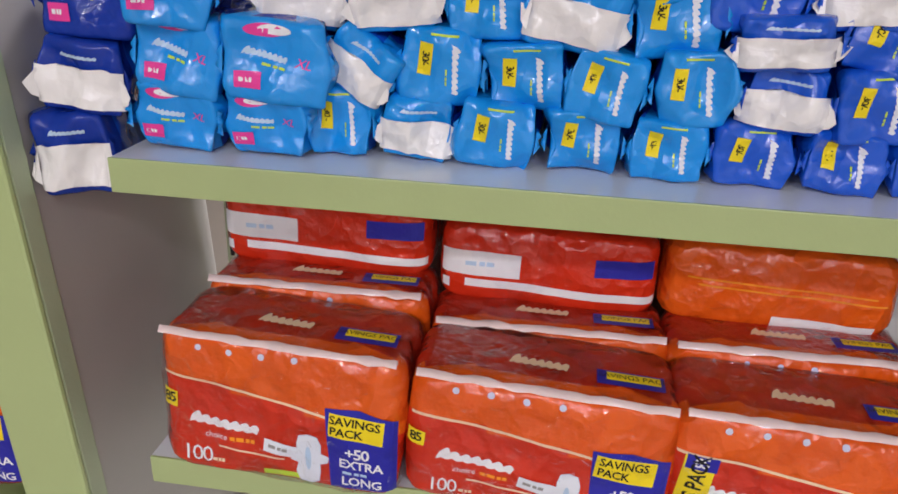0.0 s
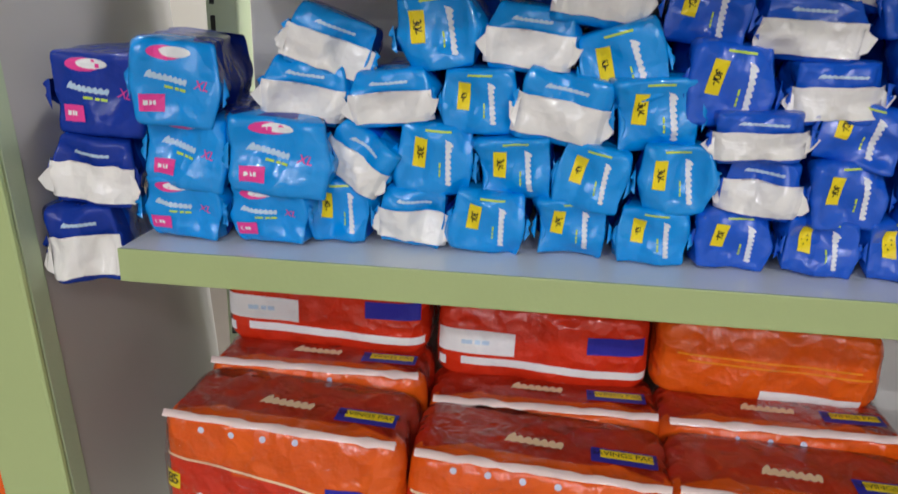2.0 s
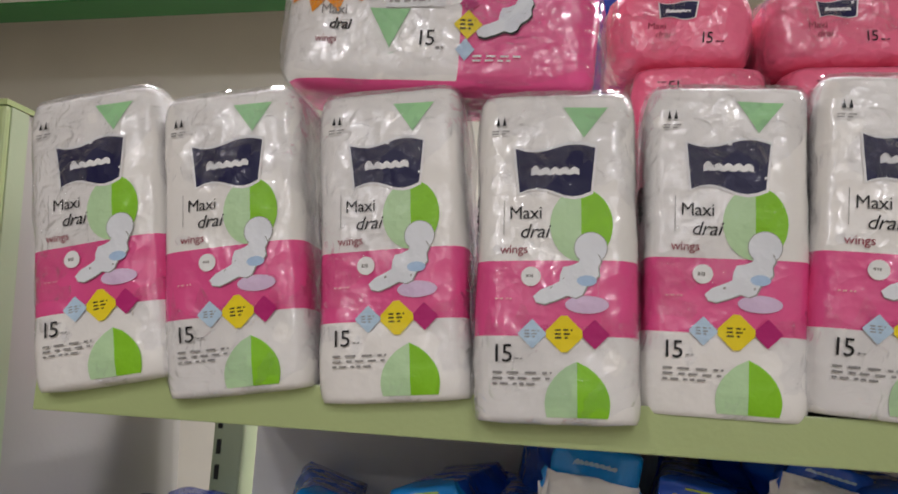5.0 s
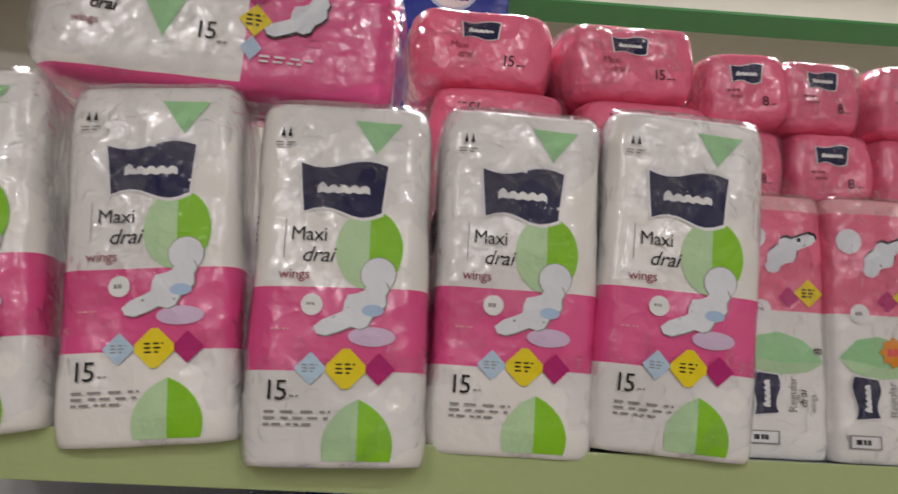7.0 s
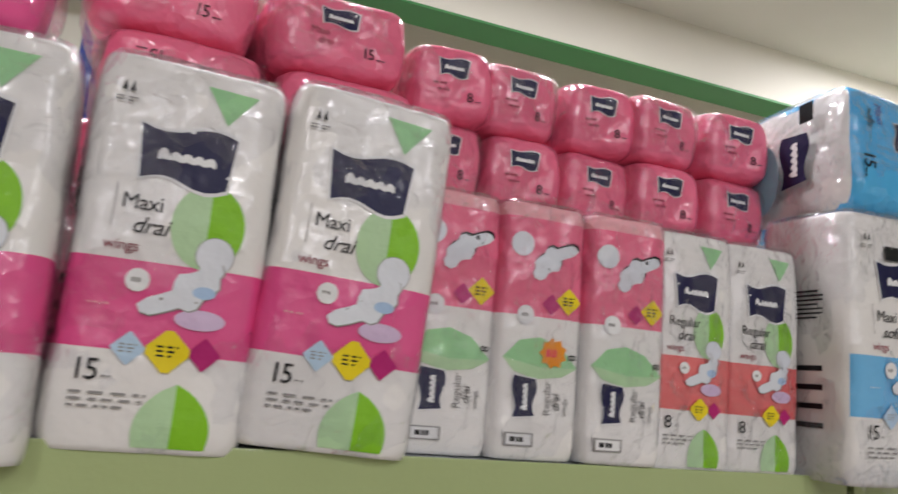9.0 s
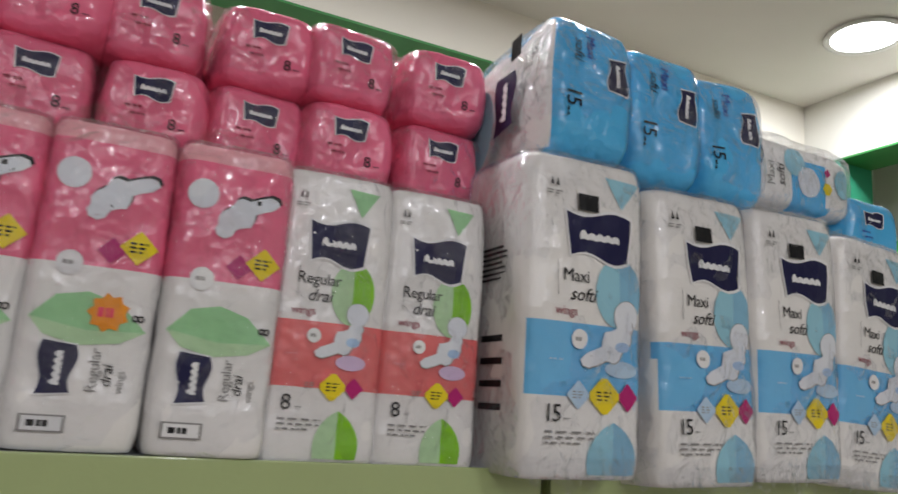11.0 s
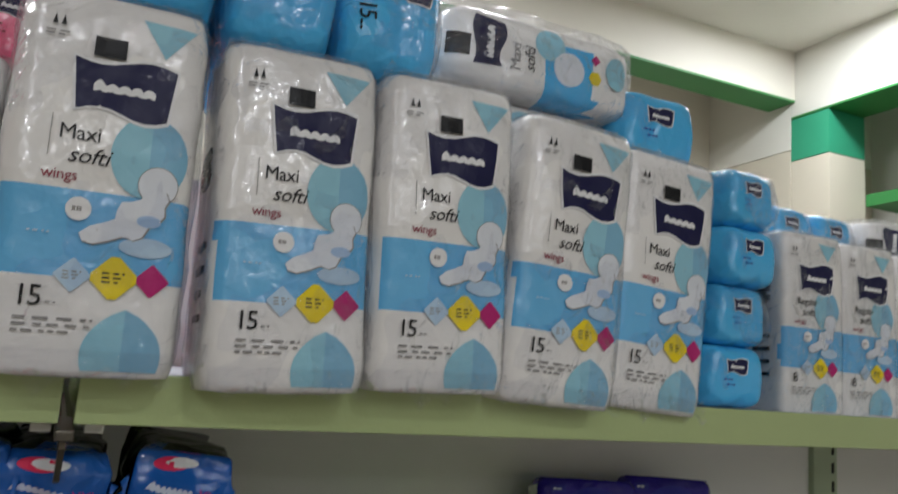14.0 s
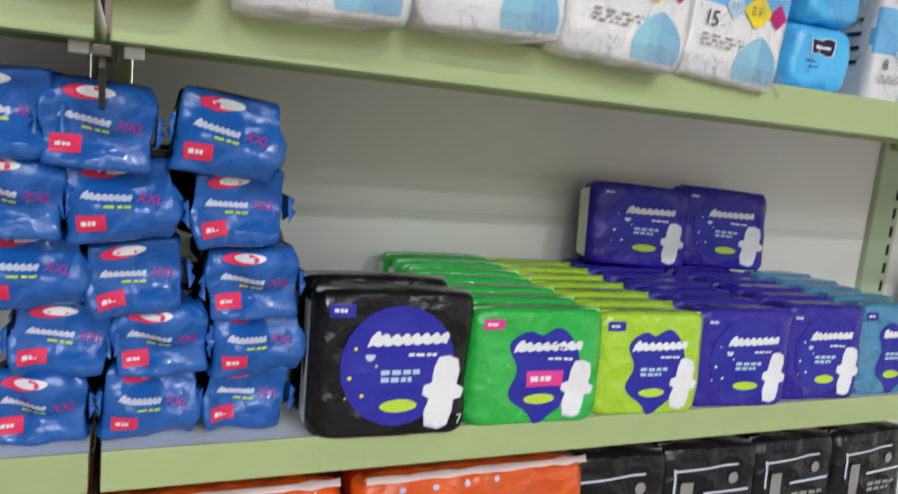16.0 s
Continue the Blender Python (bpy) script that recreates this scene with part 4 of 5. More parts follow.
def upturned_pack(seed, sticker):
    """A slim pack put on its head: rose upper half with the pad, white lower half with a leaf and a turned badge."""
    w, d, h = 0.0585, 0.058, 0.153
    root = empty("pad_pack", Matrix(), "slim rose and white pad pack standing on its head", "pad pack", "upright packs on the top shelf")
    bag = Bag(w, d, h, e=7.5, ez=13, amp=0.0009, freq=28, seed=seed, low=0.002, ridge=0.0014)
    part("bag", bag.mesh(16, 10, 28, cuts=(0.548, 0.93), index=lambda x, y, z: 2 if z > 0.93 * h else 1 if z > 0.548 * h else 0), [M["white"], M["rose"], M["palepink"]], root, "", True)
    flip = [(-x, -z) for x, z in PAD]
    D = [("leaf_print", "mint", poly([(-0.42 * w, 0.38 * h), (-0.25 * w, 0.45 * h), (-0.02 * w, 0.468 * h), (0.22 * w, 0.44 * h), (0.44 * w, 0.36 * h), (0.0, 0.35 * h)])),
         ("leaf_print", "paleleaf", poly([(-0.42 * w, 0.38 * h), (0.0, 0.352 * h), (0.44 * w, 0.36 * h), (0.25 * w, 0.32 * h), (-0.05 * w, 0.305 * h), (-0.3 * w, 0.33 * h)])),
         ("round_print", "padwhite", disc(-0.28 * w, 0.83 * h, 0.13 * w)),
         ("pad_outline", "black", spot(None, flip, 0.10 * w, 0.80 * h, 0.30 * w)), ("pad_print", "padwhite", spot(None, flip, 0.085 * w, 0.79 * h, 0.295 * w)),
         ("diamond_print", "magenta", poly([(-0.02 * w, 0.60 * h), (0.09 * w, 0.56 * h), (0.2 * w, 0.60 * h), (0.09 * w, 0.645 * h)])),
         ("diamond_print", "yellow", poly([(0.14 * w, 0.62 * h), (0.29 * w, 0.565 * h), (0.44 * w, 0.62 * h), (0.29 * w, 0.675 * h)])),
         ("small_print", "black", bars(0.29 * w, 0.62 * h, 0.14 * w, 0.04 * h, 2, 3, gap=0.5)),
         ("round_print", "wht", disc(-0.2 * w, 0.55 * h, 0.10 * w)), ("small_print", "grey", bars(-0.2 * w, 0.55 * h, 0.1 * w, 0.02 * h, 3)),
         ("badge_border", "wht", flag(-0.16 * w, 0.235 * h, 0.168 * h, 0.29 * w, 90)), ("badge", "navy", flag(-0.16 * w, 0.235 * h, 0.158 * h, 0.27 * w, 90), "navy waving badge turned sideways"),
         ("badge_name", "wht", brandmark(-0.16 * w, 0.235 * h, 0.10 * h, 0.11 * w, 90)),
         ("lettering", "grey", lettering("Regular", 0.10 * w, 0.235 * h, 0.085 * w, turn=90)), ("lettering", "black", lettering("drai", 0.2 * w, 0.22 * h, 0.085 * w, shear=0.2, turn=90)), ("lettering", "grey", lettering("wings", 0.3 * w, 0.205 * h, 0.06 * w, turn=90)),
         ("lettering", "black", lettering("8", 0.37 * w, 0.40 * h, 0.10 * w, turn=90)),
         ("care_mark", "grey", rect(-0.2 * w, 0.075 * h, 0.32 * w, 0.05 * h)), ("care_mark", "wht", rect(-0.2 * w, 0.075 * h, 0.28 * w, 0.04 * h)), ("small_print", "black", bars(-0.2 * w, 0.075 * h, 0.2 * w, 0.028 * h, 4))]
    if sticker:
        star = [((0.16 if i % 2 else 0.125) * w * math.cos(i * math.pi / 9) + 0.14 * w, 0.41 * h + (0.16 if i % 2 else 0.125) * w * math.sin(i * math.pi / 9)) for i in range(18)]
        D += [("price_burst", "sticker", poly(star), "orange star price sticker"), ("small_print", "tagred", bars(0.14 * w, 0.41 * h, 0.16 * w, 0.045 * h, 3))]
        root["label"] = "slim rose and white pad pack with an orange star sticker"
    print_on(root, bag, D)
    ov = part("overwrap", wrapper(bag, seed, 0.016), M["clear"], root, "clear plastic overwrap", True)
    ov.visible_shadow = False
    return root


for seed, st, x, y, t in ((41, False, 0.584, -0.066, -2), (42, True, 0.641, -0.072, -3), (43, False, 0.700, -0.078, -4)):
    upturned_pack(seed, st).matrix_basis = pose(x, y + 0.029, TOP_Z + 0.001, -1, 0, t)

# ---- blue packs above and beside the blue banded row ----
GB = "sky blue packs on the top shelf"
aqua15 = [end_pack("pad_pack", 0.071, 0.17, 0.100, "aqua", "15", "sky blue pad pack lying on its side", s, GB, soft=True, turned=True, side=s == 51) for s in (51, 52, 53)]
aqua8 = [end_pack("pad_pack", 0.062, 0.13, 0.050, "aqua", "", "small sky blue pad pack lying end forward", s, GB, soft=True) for s in (54, 55)]
# three on the tops of the first banded packs, wrapped together
for i, (x, y, tilt) in enumerate(((0.915, -0.098, 2), (0.987, -0.092, 1), (1.058, -0.088, -2))):
    place(aqua15[i], pose(x, y + 0.085, TOP_Z + 0.1895, -3, tilt, -5))


def bundle(x, y, z, w, d, h, rz, seed):
    """White printed side of a wrapped bundle of packs."""
    root = empty("pad_pack", pose(x, y, z, 0, 0, rz), "white and blue pad pack lying in clear wrap", "pad pack", GB)
    bag = Bag(w, d, h, e=7, ez=6, amp=0.0015, freq=26, seed=seed, low=0.003, ridge=0.003)
    part("bag", bag.mesh(20, 8, 10, index=lambda a, b, c: 1 if 0.0 * w < a < 0.27 * w and c < 0.75 * h else 0), [M["white"], M["aqua"]], root, "", True)
    print_on(root, bag, [("badge", "navy", flag(-0.28 * w, 0.55 * h, 0.62 * h, 0.16 * w, 90), "navy waving badge"), ("badge_name", "wht", brandmark(-0.28 * w, 0.55 * h, 0.4 * h, 0.07 * w, 90)),
                         ("code_sticker", "black", rect(-0.42 * w, 0.45 * h, 0.10 * w, 0.26 * h)), ("lettering", "grey", lettering("Maxi", -0.15 * w, 0.45 * h, 0.14 * h, turn=90)), ("lettering", "black", lettering("softi", -0.08 * w, 0.45 * h, 0.14 * h, turn=90, shear=0.2)),
                         ("leaf_print", "iceblue", disc(0.02 * w, 0.7 * h, 0.08 * w, 0.2 * h)), ("pad_print", "padwhite", disc(0.12 * w, 0.45 * h, 0.08 * w, 0.22 * h)),
                         ("diamond_print", "yellow", disc(0.26 * w, 0.42 * h, 0.035 * w, 0.1 * h, 6)), ("diamond_print", "magenta", disc(0.26 * w, 0.66 * h, 0.025 * w, 0.07 * h, 4)), ("leaf_print", "iceblue", disc(0.38 * w, 0.55 * h, 0.06 * w, 0.22 * h))])
    ov = part("overwrap", Bag(w * 1.06, d * 1.06, h * 1.08, e=6, ez=6, amp=0.003, freq=36, seed=seed + 2, low=0.004, ridge=0.006).mesh(20, 8, 10), M["clear"], root, "clear plastic overwrap", True)
    ov.visible_shadow = False
    return root


for k in range(3):
    bundle(1.20, 0.058, TOP_Z + 0.001 + 0.078 * k, 0.185, 0.11, 0.0775, -2, 61 + k)
bundle(1.215, 0.045, TOP_Z + 0.236, 0.185, 0.11, 0.066, -2, 65)
for k in range(5):
    m = pose(1.335, 0.002 + 0.065, TOP_Z + 0.001 + 0.0505 * k, 0, 0, -4)
    place(aqua8[k % 2], m if k < 4 else m @ pose(0.008, -0.01, 0.002) @ Matrix.Diagonal((1.3, 1, 1.3, 1)))
for k, (x, w) in enumerate(((1.392, 1.25), (1.398, 1.0), (1.403, 1.0), (1.406, 1.0))):
    place(aqua8[k % 2], pose(x, -0.052 + 0.065, TOP_Z + 0.001 + 0.0508 * k, 0, 0, RND.uniform(-5, 2)))
for x in (1.47, 1.535, 1.60):
    for k in range(4):
        place(aqua8[k % 2], pose(x, 0.012 + 0.065, TOP_Z + 0.001 + 0.0505 * k, 0, 0, RND.uniform(-5, 2)))
# white packs at the far end of the row
for k in range(4):
    bundle(1.77, 0.08, TOP_Z + 0.001 + 0.054 * k, 0.19, 0.11, 0.053, -2, 70 + k)


# ---- the heap of blue packs on the middle shelf ----
GH = "heap of blue packs on the middle shelf"


def roll_pack(style, w, h, d, seed, tone="cyan"):
    """A blue pack lying end forward. Styles: tag (sideways name and yellow price tag), flap (folded white end), xl (name and pink tag)."""
    lab = {"tag": "glossy blue pad pack, end forward, with a yellow price tag", "flap": "blue pad pack with its white folded end forward", "xl": "glossy blue pad pack, end forward, with a pink price tag", "xxl": "dark blue pad pack, end forward, with a red price tag"}[style]
    root = empty("pad_pack", Matrix(), lab, "pad pack", GH)
    bag = Bag(w * 1.05, d, h * 1.05, e=13.0, ez=15.0, amp=0.0014, freq=30, seed=seed, low=0.011, lowfreq=24, ridge=0.006, hexa=(0.05 if seed % 2 else 0.16) if style != "flap" else 0.10, fold=0.012)
    topm = {"xl": "deep", "xxl": "blackfilm"}.get(style, "royal")
    part("bag", bag.mesh(20, 14, 18, index=lambda x, y, z: 1 if y > -d * 0.34 else 0), [M[tone], M[topm]], root, "", True)
    # gathered side corners of the film
    for sx in (-1, 1):
        bm = bmesh.new()
        base = [bm.verts.new((sx * w * 0.46, -d * 0.46, h * (0.30 + 0.4 * i / 4))) for i in range(5)]
        tip = [bm.verts.new((sx * w * (0.505 + 0.02 * math.sin(i * 2 + seed)), -d * 0.465 - 0.002 * math.cos(i * 3 + seed), h * (0.42 + 0.2 * i / 4 + 0.06 * math.sin(seed + sx)))) for i in range(5)]
        back = [bm.verts.new((sx * w * 0.45, -d * 0.38, h * (0.30 + 0.4 * i / 4))) for i in range(5)]
        for i in range(4):
            bm.faces.new((base[i], base[i + 1], tip[i + 1], tip[i]))
            bm.faces.new((tip[i], tip[i + 1], back[i + 1], back[i]))
        part("gusset", bm, M[tone], root, "", True)
    D = []
    if style == "tag":
        D = [("price_tag", "yellow", rect(-0.18 * w, 0.62 * h, 0.155 * w, 0.44 * h, -4), "yellow price tag"), ("lettering", "black", lettering("30/-", -0.18 * w, 0.62 * h, 0.085 * w, turn=-94, bold=True, squeeze=1.0)),
             ("brand_name", "padwhite", brandmark(0.17 * w, 0.5 * h, 0.66 * h, 0.13 * w, -86, 8)), ("small_print", "limeink", bars(0.07 * w, 0.36 * h, 0.3 * h, 0.03 * w, 3, turn=-88)),
             ("edge_print", "limeink", rect(0.02 * w, 0.955 * h, 0.3 * w, 0.03 * h))]
    elif style == "flap":
        z0, z1 = 0.10, 0.66
        n = 9
        pts = [((-0.47 + 0.94 * i / n) * w, (z0 + 0.035 * noise.noise((i * 1.9, seed, 0))) * h) for i in range(n + 1)] + [((0.47 - 0.94 * i / n) * w, (z1 + 0.06 * noise.noise((i * 1.7, seed, 5))) * h) for i in range(n + 1)]
        D = [("brand_name", "palesky", brandmark(0.0, 0.82 * h, 0.42 * w, 0.10 * h, 0, 8))]
        print_on(root, bag, D)
        D = []
        fl = poly(pts)
        bmesh.ops.triangulate(fl, faces=fl.faces[:])
        bag.wrap(fl, 0.0, 0.005)
        for v in fl.verts:
            v.co.y -= 0.0022 + 0.0032 * abs(noise.noise((v.co.x * 95 + seed, v.co.z * 60, seed)))
        part("folded_end", fl, M["flap"], root, "white crumpled film end", True)
        for sx in (-1, 1):
            bm = bmesh.new()
            a = [bm.verts.new((sx * w * k, bag.front(sx * w * 0.44, h * zz) - 0.003 - dy, h * zz)) for k, zz, dy in ((0.43, 0.16, 0), (0.50, 0.24 + 0.04 * math.sin(seed), 0.002), (0.545 + 0.02 * math.sin(seed * 2 + sx), 0.40 + 0.1 * math.sin(seed + sx), 0.003), (0.49, 0.50, 0.001), (0.43, 0.60, 0))]
            bm.faces.new(a if sx < 0 else a[::-1])
            part("folded_corner", bm, M["flap"], root)
    else:
        tag, name2 = ("hotpink", "hotpink") if style == "xl" else ("tagred", "magenta")
        D = [("pink_print", tag, disc(-0.12 * w, 0.90 * h, 0.17 * w, 0.085 * h)), ("pad_print", "wht", disc(-0.03 * w, 0.915 * h, 0.15 * w, 0.065 * h)), ("brand_name", "palesky" if style == "xl" else "silver", brandmark(-0.10 * w, 0.60 * h, 0.40 * w, 0.15 * h, -7, 8)), ("lettering", name2, lettering("XL" if style == "xl" else "XXL", 0.24 * w, 0.545 * h, 0.12 * h, turn=-7, shear=0.25)),
             ("small_print", "limeink", bars(0.02 * w, 0.47 * h, 0.3 * w, 0.05 * h, 4, turn=-6)),
             ("price_tag", tag, rect(-0.24 * w, 0.28 * h, 0.24 * w, 0.21 * h, 3), "pink price tag" if style == "xl" else "red price tag"), ("small_print", "wht", bars(-0.24 * w, 0.28 * h, 0.16 * w, 0.09 * h, 3, turn=3)),]
    print_on(root, bag, D)
    if style in ("xl", "xxl"):
        # print on the upper side: pad picture and tag
        bm = bmesh.new()
        for pts, lift in (([(x * 0.21 * w - 0.06 * w, y * 0.016 - d * 0.31) for x, y in PAD], 0.0), ):
            bm.faces.new([bm.verts.new((x, y, h + 0.0024)) for x, y in pts])
        part("pad_print", bm, M["wht"], root)
        bm = bmesh.new()
        bm.faces.new([bm.verts.new((x, y, h + 0.0019)) for x, y in ((-0.30 * w, -0.40 * d), (0.12 * w, -0.41 * d), (0.16 * w, -0.33 * d), (-0.3 * w, -0.30 * d))])
        part("pink_print", bm, M["hotpink"], root)
    return root


rolls = {}
for style, w, h, tones in (("tag", 0.063, 0.048, ("cyan", "cyan", "royal")), ("flap", 0.066, 0.047, ("cyan", "royal", "deep")), ("xl", 0.072, 0.052, ("cyan", "deep"))):
    for i, tone in enumerate(tones):
        for k in range(3):
            rolls[style, i, k] = roll_pack(style, w, h, 0.17, 80 + 5 * i + 11 * k + len(style), tone)
HEAP = [
    # style, variant, x, y, z of the foot, tilt, turn, width and height against the model
    ("flap", 2, -0.036, 0.012, 1.113, 4, 8, 0.95, 1.3), ("flap", 2, -0.024, 0.016, 1.177, -5, 6, 1.08, 1.1), ("xl", 1, -0.016, 0.020, 1.232, -2, 4, 1.1, 1.15),
    ("xl", 0, 0.043, 0.022, 1.152, -2, 2, 1.0, 0.92), ("xl", 0, 0.052, 0.020, 1.194, -8, 4, 0.95, 1.06), ("xl", 0, 0.054, 0.012, 1.243, -6, 14, 1.0, 1.16),
    ("xl", 0, 0.112, 0.024, 1.152, 2, 0, 1.0, 0.88), ("xl", 0, 0.126, 0.018, 1.193, -4, 6, 1.15, 1.08),
    ("tag", 1, 0.165, 0.040, 1.152, 0, 0, 0.88, 1.02), ("flap", 0, 0.179, 0.040, 1.196, -32, 0, 0.9, 0.95), ("flap", 0, 0.138, 0.046, 1.245, -8, 6, 1.05, 0.98),
    ("flap", 0, 0.223, 0.042, 1.152, -6, -2, 0.9, 0.95), ("tag", 0, 0.240, 0.045, 1.194, -4, 0, 1.03, 1.12), ("flap", 0, 0.205, 0.046, 1.245, 6, 0, 1.04, 0.88), ("flap", 0, 0.160, 0.048, 1.281, -20, 16, 1.12, 0.96),
    ("tag", 0, 0.283, 0.040, 1.151, -5, 0, 1.0, 0.98), ("tag", 1, 0.301, 0.040, 1.193, 3, -2, 1.0, 0.98), ("tag", 0, 0.272, 0.046, 1.243, 2, 2, 0.97, 0.96), ("tag", 1, 0.237, 0.050, 1.289, 10, -8, 1.1, 1.1),
    ("tag", 1, 0.347, 0.042, 1.151, -2, 0, 0.95, 0.93), ("tag", 0, 0.358, 0.038, 1.191, -10, 0, 0.92, 0.98), ("flap", 0, 0.334, 0.042, 1.238, -10, 4, 1.12, 1.08), ("flap", 0, 0.307, 0.050, 1.289, -6, 0, 1.05, 0.98),
    ("tag", 0, 0.407, 0.040, 1.151, 0, 0, 0.92, 0.88), ("tag", 1, 0.418, 0.036, 1.192, 2, -2, 0.97, 1.02), ("tag", 1, 0.402, 0.040, 1.236, 3, 2, 1.07, 1.08), ("tag", 0, 0.375, 0.046, 1.268, 18, -4, 1.08, 1.14), ("flap", 0, 0.358, 0.05, 1.323, -8, 10, 1.1, 1.22),
    ("tag", 2, 0.467, 0.040, 1.151, -3, 0, 1.02, 0.88), ("flap", 1, 0.480, 0.038, 1.191, -4, 0, 0.93, 0.92), ("flap", 1, 0.473, 0.034, 1.234, 3, 0, 1.1, 0.74), ("tag", 2, 0.451, 0.042, 1.256, -6, 2, 1.1, 1.18), ("tag", 2, 0.428, 0.05, 1.312, -8, -6, 1.03, 0.98),
    ("tag", 2, 0.528, 0.040, 1.151, -4, 0, 0.9, 0.86), ("tag", 2, 0.541, 0.038, 1.187, 2, 0, 0.95, 1.0), ("tag", 2, 0.540, 0.036, 1.234, -12, 0, 1.05, 0.9), ("flap", 1, 0.522, 0.042, 1.262, 3, 0, 1.03, 0.88), ("flap", 1, 0.499, 0.048, 1.304, -2, 2, 1.12, 0.9), ("flap", 1, 0.522, 0.055, 1.343, -14, 12, 1.15, 0.8),
    ("tag", 2, 0.588, 0.040, 1.151, 3, 0, 0.95, 0.9), ("tag", 2, 0.603, 0.038, 1.192, 2, 0, 0.95, 0.95), ("flap", 1, 0.607, 0.036, 1.236, 0, 0, 1.0, 0.9), ("tag", 2, 0.590, 0.042, 1.28, 0, 0, 1.03, 0.95), ("tag", 2, 0.570, 0.048, 1.322, 4, 0, 1.0, 0.95),
    ("tag", 2, 0.652, 0.040, 1.151, 0, 0, 1.0, 0.9), ("flap", 1, 0.668, 0.040, 1.194, 0, 0, 1.0, 0.9), ("tag", 2, 0.662, 0.040, 1.237, 2, 0, 1.0, 0.9), ("tag", 2, 0.650, 0.044, 1.281, 0, 0, 1.0, 0.95),
    ("tag", 2, 0.716, 0.040, 1.151, 0, 0, 1.0, 0.9), ("tag", 2, 0.732, 0.040, 1.194, 0, 0, 1.0, 0.9), ("flap", 1, 0.726, 0.040, 1.237, 2, 0, 1.0, 0.9), ("tag", 2, 0.712, 0.044, 1.281, 0, 0, 1.0, 0.95),
]
SIZE = {"tag": (0.063, 0.048), "flap": (0.066, 0.047), "xl": (0.072, 0.052)}
for n, (style, i, x, y, z, tilt, turn, sx, sz) in enumerate(HEAP):
    h = SIZE[style][1] * sz
    m = pose(x, y, z + h / 2, 0, -tilt, turn) @ pose(0, 0.085, -h / 2) @ Matrix.Diagonal((sx, 1, sz, 1))
    src = rolls[style, i, n % 3]
    ob = copy_thing(src, Matrix()) if src.name in used else src
    used.add(src.name)
    ob.matrix_basis = m

# dark blue packs at the joint of the two bays
xxl = [roll_pack("xxl", 0.064, 0.045, 0.17, 101 + i, "blueXXL") for i in range(3)]
XXL = [(0.866, 1.151, 0, 2), (0.880, 1.196, 1, -3), (0.862, 1.242, 2, 2), (0.853, 1.286, 3, -2), (0.851, 1.330, 4, 3),
       (0.932, 1.151, 0, -3), (0.936, 1.195, 1, 4), (0.921, 1.237, 2, 8), (0.910, 1.286, 3, 5), (0.898, 1.328, 4, -2),
       (0.993, 1.151, 0, -2), (0.996, 1.193, 1, 2), (0.989, 1.235, 2, 4), (0.977, 1.284, 3, 5), (0.965, 1.328, 4, -6)]
for n, (x, z, row, tilt) in enumerate(XXL):
    y = (0.012, 0.004, -0.008, -0.024, -0.04)[row]
    ob = place(xxl[n % 3], pose(x, y, z + 0.022, 0, -tilt, RND.uniform(-4, 4)) @ pose(0, 0.085, -0.022))
    ob["group"] = "stacks of dark blue packs"

# ---- small upright packs in the second bay ----
GU = "rows of small upright packs"


